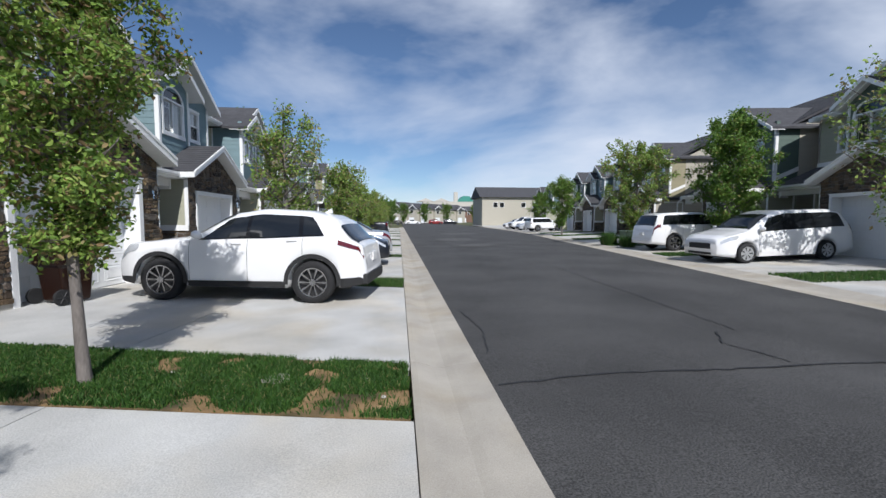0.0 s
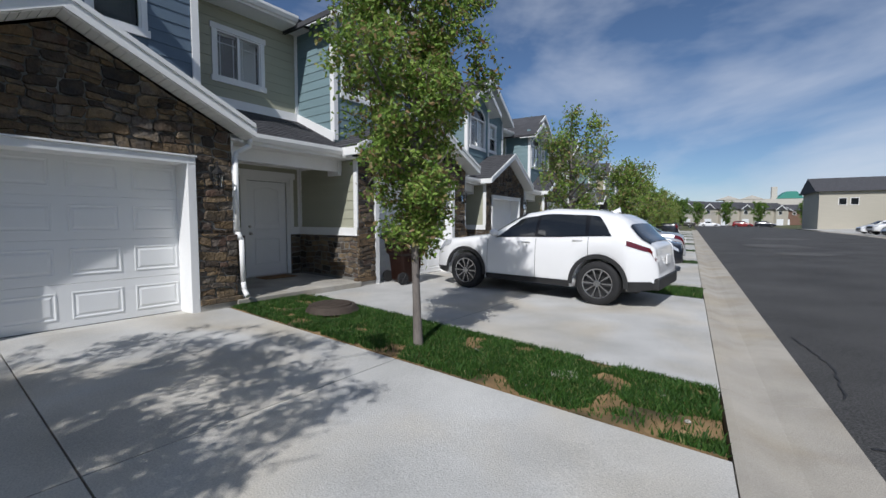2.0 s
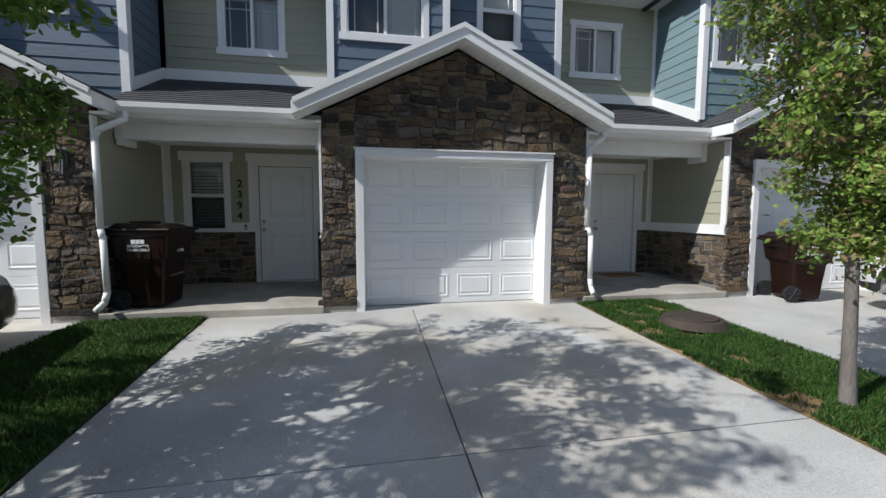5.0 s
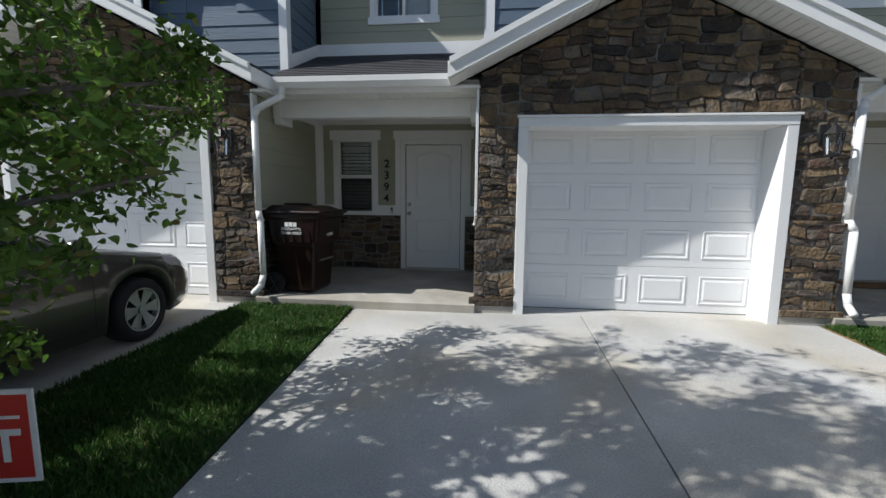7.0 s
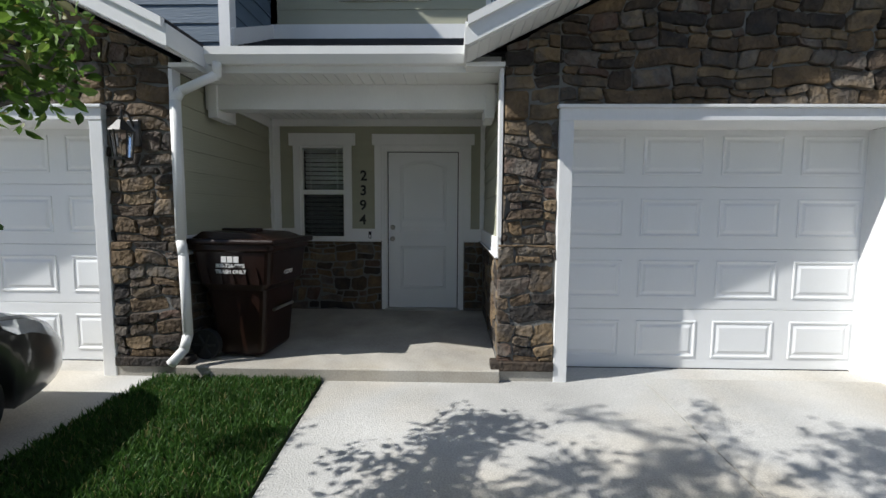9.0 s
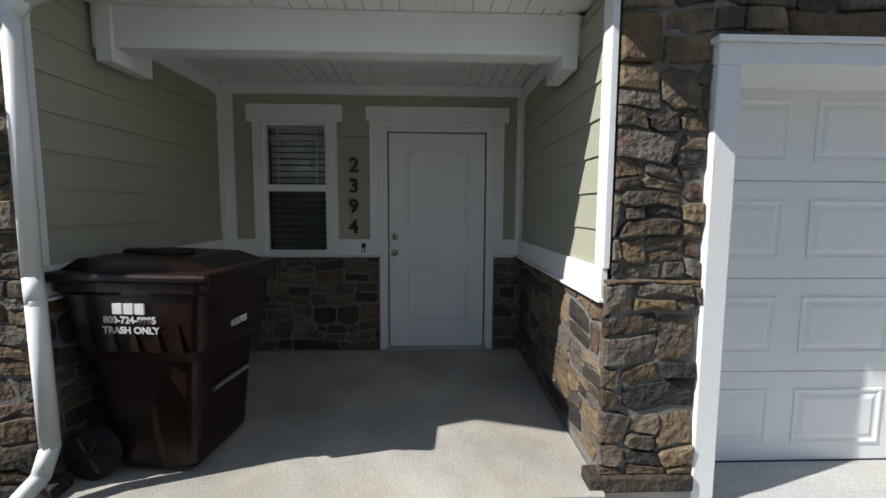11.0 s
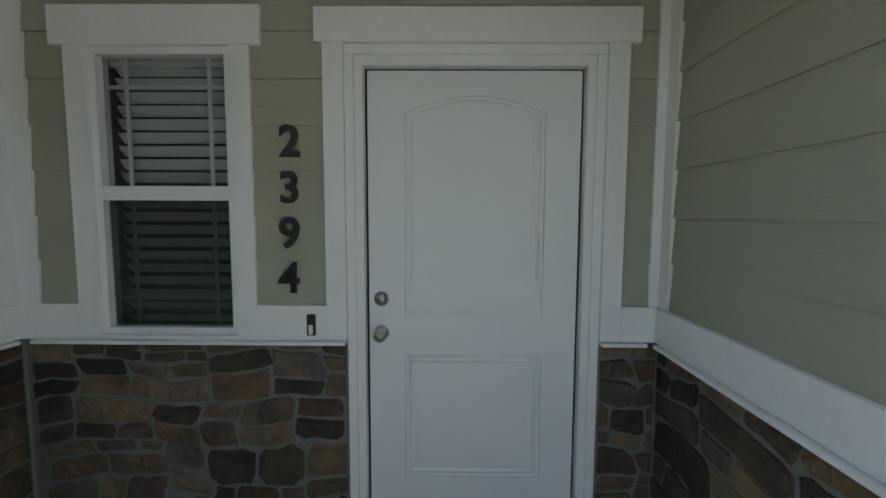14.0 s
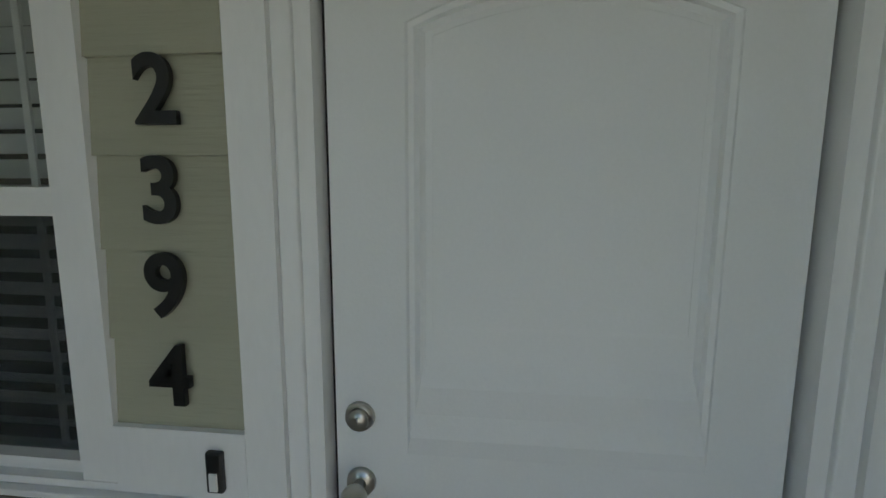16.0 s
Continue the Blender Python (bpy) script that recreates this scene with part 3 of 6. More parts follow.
def lawn(name, corners, count, height, label, dry=0.28, m=None):
    island = slab("lawn_soil", corners, SOIL if dry < 0.5 else TURF, None, 0.12, 0.005, cells=16)
    tagged(island, "soil bed under a strip of lawn", "soil", kind="structure")
    island.matrix_world = m or Matrix()
    a, b, c, d = [Vector((*p, 0)) for p in corners]
    verts, faces = [], []
    for i in range(count):
        s, t = grand_rnd.random(), grand_rnd.random()
        p = a.lerp(b, s).lerp(d.lerp(c, s), t)
        if bare(p.x, p.y) > dry and grand_rnd.random() < 0.93:
            continue
        h = height * grand_rnd.uniform(0.5, 1.25)
        w = 0.0035 + 0.0025 * grand_rnd.random()
        ang = grand_rnd.random() * math.tau
        lean = Vector((grand_rnd.gauss(0, 0.4), grand_rnd.gauss(0, 0.4), 0)) * h
        side = Vector((math.cos(ang), math.sin(ang), 0)) * w
        base = Vector((p.x, p.y, lot_z(p.x) + 0.0))
        k = len(verts)
        verts += [base - side, base + side, base + lean * 0.45 + side * 0.8 + Vector((0, 0, h * 0.6)), base + lean * 0.45 - side * 0.8 + Vector((0, 0, h * 0.6)), base + lean + Vector((0, 0, h))]
        faces += [(k, k + 1, k + 2, k + 3), (k + 3, k + 2, k + 4)]
    me = bpy.data.meshes.new(name)
    me.from_pydata(verts, [], faces)
    me.materials.append(GRASS)
    blades = tagged(new(name, me), label, "lawn", kind="stuff")
    blades.matrix_world = m or Matrix()


lawn("lawn", [(0.355, 3.05), (-6.12, 3.29), (-6.12, 4.74), (0.205, 4.245)], 95000, 0.055, "short patchy green lawn strip with bare soil spots", 0.27)
lawn("lawn", [(1.15, -3.54), (-6.12, -3.466), (-6.12, -2.03), (0.92, -1.67)], 95000, 0.055, "short green lawn strip beside the driveway", 0.75)
lawn("lawn", [(-0.39, 9.17), (-6.6, 9.62), (-7.1, 10.6), (-0.50, 10.45)], 22000, 0.06, "short green lawn strip between driveways", 0.7)
for k in range(3, 10):
    o = 13.4 + (k - 2) * 6.72
    lawn("lawn", [(0.30, o - 3.8), (-6.15, o - 3.5), (-6.15, o - 2.32), (0.30, o - 2.62)], 2500, 0.06, "short green lawn strip between driveways", 0.7, STREET)

# far side: one paved strip of driveways with lawn islands on it
bm = bmesh.new()
rr = []
for i in range(40):
    y = -20 + i * 3.2
    rr.append([bm.verts.new((kerb_x(y) + 1.14 + f * 6.6, y, 0.02 + 0.23 * f)) for f in (0, 0.5, 1)])
for r0, r1 in zip(rr, rr[1:]):
    for a in (0, 1):
        bm.faces.new((r0[a], r0[a + 1], r1[a + 1], r1[a]))
bmesh.ops.recalc_face_normals(bm, faces=bm.faces)
far_pave = part("pavement_far", bm, CONCRETE, None)
far_pave.matrix_world = STREET
tagged(far_pave, "pale concrete driveways on the far side of the street", "driveway", kind="structure")


def far_z(x, y):
    return 0.02 + 0.23 * (x - kerb_x(y) - 1.14) / 6.6


def far_lawn(y0, y1, count):
    verts, faces = [], []
    for i in range(count):
        y = grand_rnd.uniform(y0, y1)
        f = grand_rnd.random()
        x = kerb_x(y) + 1.25 + f * 6.0
        y -= 0.14 * f * 6.0
        h, w = grand_rnd.uniform(0.05, 0.1), 0.012
        a = grand_rnd.random() * math.tau
        s = Vector((math.cos(a) * w, math.sin(a) * w, 0))
        b = Vector((x, y, far_z(x, y)))
        k = len(verts)
        verts += [b - s, b + s, b + Vector((grand_rnd.gauss(0, .03), grand_rnd.gauss(0, .03), h))]
        faces.append((k, k + 1, k + 2))
    me = bpy.data.meshes.new("lawn")
    me.from_pydata(verts, [], faces)
    me.materials.append(GRASS)
    blades = new("lawn", me)
    blades.matrix_world = STREET
    tagged(blades, "short green lawn strip across the street", "lawn", kind="stuff")


for y in (8.6, 15.6, 22.4, 29.2, 36.0, 42.7):
    far_lawn(y, y + 1.5, 9000)

# ---- townhouses ----
GABLE_MID, GABLE_HALF, PITCH = 1.39, 2.22, 0.49


def shingles(parent, corners, courses, mat=SHINGLE, joined=False):
    """Overlapping shingle courses on a roof plane; corners: foot left, foot right, top right, top left."""
    a, b, c, d = [Vector(p) for p in corners]
    nrm = (b - a).cross(d - a).normalized()
    if nrm.z < 0:
        nrm = -nrm
    grand = bmesh.new() if joined else None
    for i in range(courses):
        f0, f1 = i / courses, min(1.0, (i + 1.12) / courses)
        bm = grand if joined else bmesh.new()
        p = [a.lerp(d, f0), b.lerp(c, f0), b.lerp(c, f1), a.lerp(d, f1)]
        lift = [nrm * 0.014, nrm * 0.014, nrm * 0.003, nrm * 0.003]
        lo = [bm.verts.new(q) for q in p]
        hi = [bm.verts.new(q + l) for q, l in zip(p, lift)]
        bm.faces.new(hi)
        for x in range(4):
            y = (x + 1) % 4
            bm.faces.new((lo[x], lo[y], hi[y], hi[x]))
        if not joined:
            bmesh.ops.recalc_face_normals(bm, faces=bm.faces)
            part("shingle_course", bm, mat, parent)
    if joined:
        bmesh.ops.recalc_face_normals(grand, faces=grand.faces)
        part("shingles", grand, mat, parent)


def window(house, wall, u0, u1, z0, z1, name="window", grid=(3, 2), slider=False, trim=0.10, head=0.14, sill=True, blinds=True, arch=0.0, ears=0.03, depth=0.07, near=True):
    """A vinyl window with outside trim, sashes, glazing bars and a blind behind the panes. u0..z1: the clear opening."""
    # dark board behind the panes, painted as the shade of the room
    w = part(name, wall.box(bmesh.new(), u0, u1, -0.22, -0.20, z0, z1 + arch), ROOM_SHADE, house, "white vinyl window with white blinds behind it")
    fr = bmesh.new()
    f = 0.028
    wall.box(fr, u0, u0 + f, -depth, 0.004, z0, z1)
    wall.box(fr, u1 - f, u1, -depth, 0.004, z0, z1)
    wall.box(fr, u0 + f, u1 - f, -depth, 0.004, z0, z0 + f)
    wall.box(fr, u0 + f, u1 - f, -depth, 0.004, z1 - f, z1)
    if slider:
        m = (u0 + u1) / 2
        wall.box(fr, m - 0.025, m + 0.025, -depth, -0.006, z0 + f, z1 - f)
    else:
        m = (z0 + z1) / 2 + 0.005
        wall.box(fr, u0 + f, u1 - f, -depth, -0.002, m - 0.03, m + 0.03)
    part("frame", fr, VINYL, w)
    # reveal behind the frame, its shade put into the colour
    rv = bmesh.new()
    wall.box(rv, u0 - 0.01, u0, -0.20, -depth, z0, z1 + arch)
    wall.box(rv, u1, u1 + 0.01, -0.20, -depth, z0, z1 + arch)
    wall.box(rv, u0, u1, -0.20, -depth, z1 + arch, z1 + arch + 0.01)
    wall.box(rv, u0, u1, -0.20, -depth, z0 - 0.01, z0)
    part("reveal", rv, ROOM_SHADE, w)
    if slider:
        cells = [(u0 + f, m - 0.025, z0 + f, z1 - f), (m + 0.025, u1 - f, z0 + f, z1 - f)]
    else:
        cells = [(u0 + f, u1 - f, z0 + f, m - 0.03), (u0 + f, u1 - f, m + 0.03, z1 - f)]
    for a, b, c, d in cells:
        pane = part("pane", wall.box(bmesh.new(), a, b, -0.045, -0.040, c, d), PANE, w)
        pane.visible_shadow = False
        if grid:
            bars = bmesh.new()
            for uu in (a + (b - a) * 0.17, b - (b - a) * 0.17):
                wall.box(bars, uu - 0.008, uu + 0.008, -0.054, -0.048, c, d)
            for zz in ((d - (d - c) * 0.22,) if c > (z0 + z1) / 2 - 0.1 or slider else (c + (d - c) * 0.22,)):
                wall.box(bars, a, b, -0.054, -0.048, zz - 0.008, zz + 0.008)
            part("glazing_bars", bars, VINYL, w)
    if not slider:
        part("insect_screen", wall.box(bmesh.new(), u0 + f, u1 - f, -0.032, -0.030, z0 + f, m - 0.03), SCREEN, w, "dark insect screen").visible_shadow = False
    if blinds:
        z = z0 + 0.02
        s0 = (u0 + u1) / 2 + 0.01 if slider else u0 + 0.03
        bl = bmesh.new()
        while z < z1 - 0.03:
            vs = [bl.verts.new(wall.at(uu, n, zz)) for uu, n, zz in ((s0, -0.136, z), (u1 - .03, -0.136, z), (u1 - .03, -0.100, z + 0.042), (s0, -0.100, z + 0.042))]
            bl.faces.new(vs)
            z += 0.058
        wall.box(bl, u0 + 0.02, u1 - 0.02, -0.14, -0.09, z1 - 0.05, z1 - 0.01)
        part("blind", bl, BLIND, w)
    tr = bmesh.new()
    wall.box(tr, u0 - trim, u0, -0.005, 0.026, z0 - 0.0, z1)
    wall.box(tr, u1, u1 + trim, -0.005, 0.026, z0 - 0.0, z1)
    if not arch:
        wall.box(tr, u0 - trim - ears, u1 + trim + ears, -0.005, 0.032, z1, z1 + head)
    if sill:
        wall.box(tr, u0 - trim - ears, u1 + trim + ears, -0.005, 0.04, z0 - 0.11, z0)
    if arch:
        mu, r = (u0 + u1) / 2, (u1 - u0) / 2
        k = 14
        for i in range(k):
            t0, t1 = math.pi * i / k, math.pi * (i + 1) / k
            q = [wall.at(mu + rr * math.cos(t), n, z1 + arch * (rr / r) * math.sin(t)) for n in (-0.005, 0.026) for rr, t in ((r, t0), (r + trim, t0), (r + trim, t1), (r, t1))]
            v = [tr.verts.new(x) for x in q]
            for fc in ((0, 1, 2, 3), (4, 5, 6, 7), (0, 1, 5, 4), (1, 2, 6, 5), (2, 3, 7, 6), (3, 0, 4, 7)):
                tr.faces.new([v[x] for x in fc])
        bmesh.ops.recalc_face_normals(tr, faces=tr.faces)
        gl = bmesh.new()
        gl.faces.new([gl.verts.new(wall.at(mu + r * math.cos(math.pi * i / 18), -0.02, z1 + arch * math.sin(math.pi * i / 18))) for i in range(19)])
        part("pane", gl, CAR_GLASS, w)
        part("transom", wall.box(bmesh.new(), u0, u1, -0.03, 0.02, z1 - 0.03, z1 + 0.03), VINYL, w)
    if arch:
        part("casing", tr, WHITE, w)
    else:
        split_parts("casing", tr, WHITE, w, "", near)
    return w


def garage_door(house, detailed):
    """A sectional steel door, four sections of four raised panels, set back in the opening."""
    x = -0.33
    d = part("garage_door", boxes((x - 0.06, x - 0.03, -0.03, 2.83, 0.05, 2.36)), WHITE_METAL, house, "white steel sectional garage door with raised panels")
    y0, y1, z0, z1 = 0.0, 2.79, 0.10, 2.33
    h = (z1 - z0) / 4
    for r in range(4):
        bm = bmesh.new()
        a, b = z0 + r * h + 0.0015, z0 + (r + 1) * h - 0.0015
        box(bm, x - 0.03, x, y0, y1, a, b, 0.004 if detailed else 0)
        part("section", bm, WHITE_METAL, d)
        w = (y1 - y0) / 4
        panels = bmesh.new()
        for c in range(4):
            bm = bmesh.new() if detailed else panels
            u0, u1, v0, v1 = y0 + c * w + 0.075, y0 + (c + 1) * w - 0.075, a + 0.105, b - 0.105
            ring = []
            for ins, dep in ((0, -0.002), (0.004, 0.008), (0.016, 0.008), (0.026, 0.001), (0.040, 0.001), (0.064, 0.009)):
                ring.append([bm.verts.new((x + dep, yy, zz)) for yy, zz in ((u0 + ins, v0 + ins), (u1 - ins, v0 + ins), (u1 - ins, v1 - ins), (u0 + ins, v1 - ins))])
            for p, q in zip(ring, ring[1:]):
                for k in range(4):
                    j = (k + 1) % 4
                    bm.faces.new((p[k], p[j], q[j], q[k]))
            bm.faces.new(ring[-1])
            bmesh.ops.recalc_face_normals(bm, faces=bm.faces)
            if detailed:
                part("raised_panel", bm, WHITE_METAL, d)
        if detailed:
            panels.free()
        else:
            part("raised_panel", panels, WHITE_METAL, d)
    part("bottom_seal", boxes((x - 0.035, x + 0.005, y0, y1, 0.078, 0.101)), RUBBER, d, "black rubber seal")


def lamp(house, y, z):
    """A black coach lantern on the stone pier."""
    l = part("wall_lamp", boxes((0.03, 0.055, y - 0.055, y + 0.055, z - 0.06, z + 0.16), bevel=0.01), BLACK, house, "black iron coach lantern with clear glass")
    bm = bmesh.new()
    tube(bm, [(0.05, y, z + 0.10), (0.10, y, z + 0.20), (0.17, y, z + 0.21), (0.18, y, z + 0.12)], 0.009, 8)
    part("arm", bm, BLACK, l)
    bm = bmesh.new()
    bmesh.ops.create_cone(bm, cap_ends=True, segments=6, radius1=0.10, radius2=0.025, depth=0.09, matrix=Matrix.Translation((0.18, y, z + 0.085)))
    ball(bm, (0.18, y, z + 0.14), 0.018, 8, 6)
    part("cap", bm, BLACK, l)
    bm = bmesh.new()
    for i in range(6):
        a = i * math.tau / 6
        c, s = math.cos(a), math.sin(a)
        cylinder(bm, (0.18 + 0.085 * c, y + 0.085 * s, z + 0.045), (0.18 + 0.062 * c, y + 0.062 * s, z - 0.17), 0.006, seg=6)
    bmesh.ops.create_cone(bm, cap_ends=True, segments=6, radius1=0.068, radius2=0.072, depth=0.02, matrix=Matrix.Translation((0.18, y, z - 0.175)))
    ball(bm, (0.18, y, z - 0.20), 0.016, 8, 6)
    part("cage", bm, BLACK, l)
    bm = bmesh.new()
    bmesh.ops.create_cone(bm, cap_ends=False, segments=6, radius1=0.058, radius2=0.08, depth=0.2, matrix=Matrix.Translation((0.18, y, z - 0.065)))
    part("glass", bm, LAMP_GLASS, l)


def front_door(house, W, u0, u1, z0, z1, near):
    C, W = W, Wall(W.o + W.n * 0.03, W.u, W.n)
    d = part("front_door", W.box(bmesh.new(), u0, u1, -0.11, -0.07, z0, z1), WHITE_METAL, house, "white two-panel entry door with an arched upper panel")
    for zz, label in ((z0 + 0.915, "satin nickel door knob"), (z0 + 1.066, "satin nickel deadbolt")):
        bm = bmesh.new()
        uu = u0 + 0.053
        p = W.at(uu, -0.07, zz)
        cylinder(bm, p, W.at(uu, -0.058, zz), 0.033, 0.030, 24)
        if "knob" in label:
            cylinder(bm, W.at(uu, -0.06, zz), W.at(uu, -0.03, zz), 0.013, 0.013, 16)
            ball(bm, W.at(uu, -0.012, zz), 0.028, 20, 12)
            cylinder(bm, W.at(uu, 0.012, zz), W.at(uu, 0.0165, zz), 0.011, 0.011, 16)
        else:
            cylinder(bm, W.at(uu, -0.058, zz), W.at(uu, -0.046, zz), 0.024, 0.022, 24)
            W.box(bm, uu - 0.002, uu + 0.002, -0.046, -0.044, zz - 0.007, zz + 0.007)
        part("door_knob" if "knob" in label else "deadbolt", bm, NICKEL, d, label, True)
    # raised mouldings of the two panels
    def moulding(points):
        bm = bmesh.new()
        n = len(points)
        cu = sum(p[0] for p in points) / n
        cz = sum(p[1] for p in points) / n
        rings = []
        half_u = max(p[0] for p in points) - cu
        half_z = max(p[1] for p in points) - cz
        for ins, dep in ((0.0, 0.0), (0.008, 0.007), (0.018, 0.003), (0.030, 0.009), (0.045, -0.004), (0.055, 0.001)):
            rings.append([bm.verts.new(W.at(cu + (u - cu) * (1 - ins / half_u), -0.070 + dep, cz + (z - cz) * (1 - ins / half_z))) for u, z in points])
        for p, q in zip(rings, rings[1:]):
            for i in range(n):
                j = (i + 1) % n
                bm.faces.new((p[i], p[j], q[j], q[i]))
        bm.faces.new(rings[-1])
        bmesh.ops.recalc_face_normals(bm, faces=bm.faces)
        return bm
    a, b = u0 + 0.155, u1 - 0.145
    low, top = z0 + 0.985, z0 + 1.86
    arc = [(a + (b - a) * i / 12, top + 0.075 * math.sin(math.pi * i / 12) ** 0.9) for i in range(13)]
    part("upper_panel", moulding([(a, low), (b, low)] + arc[::-1]), WHITE_METAL, d)
    part("lower_panel", moulding([(a, z0 + 0.25), (b, z0 + 0.25), (b, z0 + 0.82), (a, z0 + 0.82)]), WHITE_METAL, d)
    gap = bmesh.new()
    W.box(gap, u0 - 0.012, u0, -0.115, -0.09, z0, z1)
    W.box(gap, u1, u1 + 0.012, -0.115, -0.09, z0, z1)
    W.box(gap, u0 - 0.012, u1 + 0.012, -0.115, -0.09, z1, z1 + 0.01)
    part("weather_strip", gap, RUBBER, d, "black weather strip")
    sill = bmesh.new()
    W.box(sill, u0 - 0.04, u1 + 0.04, -0.12, 0.02, z0 - 0.03, z0 - 0.005)
    part("threshold", sill, NICKEL, d, "grey metal threshold")
    cas = bmesh.new()
    for s, e in ((u0 - 0.055, u0 - 0.012), (u1 + 0.012, u1 + 0.055)):
        C.box(cas, s, e, -0.115, 0.0, z0 - 0.02, z1 + 0.01)
    C.box(cas, u0 - 0.055, u1 + 0.055, -0.115, 0.0, z1 + 0.01, z1 + 0.055)
    for s, e in ((u0 - 0.085, u0 - 0.045), (u1 + 0.045, u1 + 0.085)):
        C.box(cas, s, e, -0.01, 0.014, z0 - 0.02, z1 + 0.05, 0.004)
    C.box(cas, u0 - 0.085, u1 + 0.085, -0.01, 0.014, z1 + 0.05, z1 + 0.09, 0.004)
    C.box(cas, u0 - 0.17, u0 - 0.085, -0.01, 0.028, 1.168, z1 + 0.09)
    C.box(cas, u1 + 0.085, u1 + 0.17, -0.01, 0.028, 1.168, z1 + 0.09)
    C.box(cas, u0 - 0.20, u1 + 0.21, -0.01, 0.034, z1 + 0.09, z1 + 0.225)
    split_parts("casing", cas, WHITE, house, "white door casing", near)


def townhouse(m, porch, bay, wall_colour, number="", near=True, seed=1, label=""):
    """One terraced unit. x = 0 is its stone garage front, facing +x; y runs along the row; the porch lies at y < -0.4."""
    H = thing("townhouse", m, label, "house", "townhouses along the street")
    rnd = random.Random(seed)
    joined = not near
    FLOOR = 0.235
    pl = -0.53 - porch                      # the porch's far wall
    front = Wall((0, 0, 0), (0, 1, 0), (1, 0, 0))
    lower = Wall((0.025, 0, 0), (0, 1, 0), (1, 0, 0))
    left = Wall((0, -0.52, 0), (-1, 0, 0), (0, -1, 0))      # u runs back from the front
    right = Wall((0, 3.40, 0), (-1, 0, 0), (0, 1, 0))
    back = Wall((-1.985, 0, 0), (0, 1, 0), (1, 0, 0))
    
    def gable_top(y):
        return 2.72 + PITCH * (GABLE_HALF - abs(y - GABLE_MID)) - 0.02

    # garage walls
    bm = bmesh.new()
    box(bm, -0.30, 0.008, -0.50, 0.03, 0.0, 2.70)
    box(bm, -0.02, 0.031, -0.515, -0.07, 0.2, 1.262)
    box(bm, -0.02, 0.031, 2.853, 3.395, 0.2, 1.262)
    box(bm, -0.30, 0.008, 2.74, 3.40, 0.0, 2.70)
    box(bm, -0.30, -0.004, 0.03, 2.74, 2.30, 2.70)
    prism(bm, [(-0.49, 2.70), (3.40, 2.70), (3.40, gable_top(3.40)), (GABLE_MID, gable_top(GABLE_MID)), (-0.49, gable_top(-0.49))], "x", -0.30, -0.004)
    split_parts("stone_backing", bm, MORTAR, H, "grey mortar between the stones", near)
    part("garage_apron", boxes((-0.42, 0.02, 0.046, 2.738, 0.0, 0.096)), CONCRETE, H)
    stone = part("stone_front", boxes((-0.2, -0.012, 1.0, 1.6, 2.5, 2.6)), MORTAR, H, "ledge stone facing in browns and greys")
    outline = [(-0.515, 1.27), (-0.515, gable_top(-0.49)), (GABLE_MID, gable_top(GABLE_MID)), (3.40, gable_top(3.40)), (3.40, 1.27)]
    stones(front, stone, outline, rnd, (-0.07, 2.853, 2.39), joined)
    stones(lower, stone, [(-0.55, 0.275), (-0.55, 1.27), (3.44, 1.27), (3.44, 0.275)], rnd, (-0.07, 2.853, 2.39), joined)
    split_parts("stone_ledge", boxes((-0.05, 0.075, -0.60, -0.07, 0.195, 0.275), (-0.05, 0.075, 2.853, 3.50, 0.195, 0.275), bevel=0.01), STONE, H, "", near)
    split_parts("foundation", boxes((-0.3, 0.05, -0.57, -0.07, 0.0, 0.195), (-0.3, 0.05, 2.853, 3.47, 0.0, 0.195)), PORCH_CONCRETE, H, "", near)
    # garage opening trim and jambs
    tr = bmesh.new()
    box(tr, -0.35, 0.058, -0.07, 0.045, 0.085, 2.275, 0.006)
    box(tr, -0.35, 0.058, 2.738, 2.853, 0.085, 2.275, 0.006)
    box(tr, -0.35, 0.062, -0.07, 2.853, 2.275, 2.375, 0.006)
    box(tr, -0.02, 0.085, -0.088, 2.868, 2.375, 2.40, 0.004)
    split_parts("garage_trim", tr, WHITE, H, "white painted garage door trim", near)
    garage_door(H, near)
    # side walls of the garage
    bm = bmesh.new()
    box(bm, -2.05, -0.30, -0.49, -0.39, 0.0, 2.78)
    box(bm, -2.05, -0.30, 3.30, 3.40, 0.0, 2.78)
    split_parts("garage_side_wall", bm, wall_colour, H, "", near)
    for W, u1 in ((left, 1.98), (right, 1.98)):
        boards(W, H, 0.09, u1, 1.318, 2.70, wall_colour, joined=joined)
        stones(W, stone, [(-0.03, 0.275), (-0.03, 1.16), (u1, 1.16), (u1, 0.275)], rnd, None, joined, True)
        split_parts("stone_backing", W.box(bmesh.new(), 0.0, u1, -0.029, 0.003, 0.0, 1.16), MORTAR, H, "", near)
        tb = bmesh.new()
        W.box(tb, 0.0, u1, 0.0, 0.034, 1.168, 1.318, 0.004)
        W.box(tb, -0.02, u1 - 0.05, 0.0, 0.052, 1.150, 1.166, 0.003)
        W.box(tb, -0.02, 0.09, 0.0, 0.034, 1.318, 2.70, 0.004)
        W.box(tb, u1 - 0.09, u1, 0.0, 0.022, 1.318, 2.70)
        W.box(tb, 0.62, u1 - 0.09, 0.0, 0.030, 2.60, 2.71)
        split_parts("trim_board", tb, WHITE, H, "", near)
    # porch back wall
    du0, du1, dz0, dz1 = -1.772, -0.868, 0.27, 2.305
    wu0, wu1, wz0, wz1 = (-2.915, -2.325, 1.185, 2.385) if number == "2394" else (-2.82, -2.23, 1.185, 2.385)
    bm = bmesh.new()
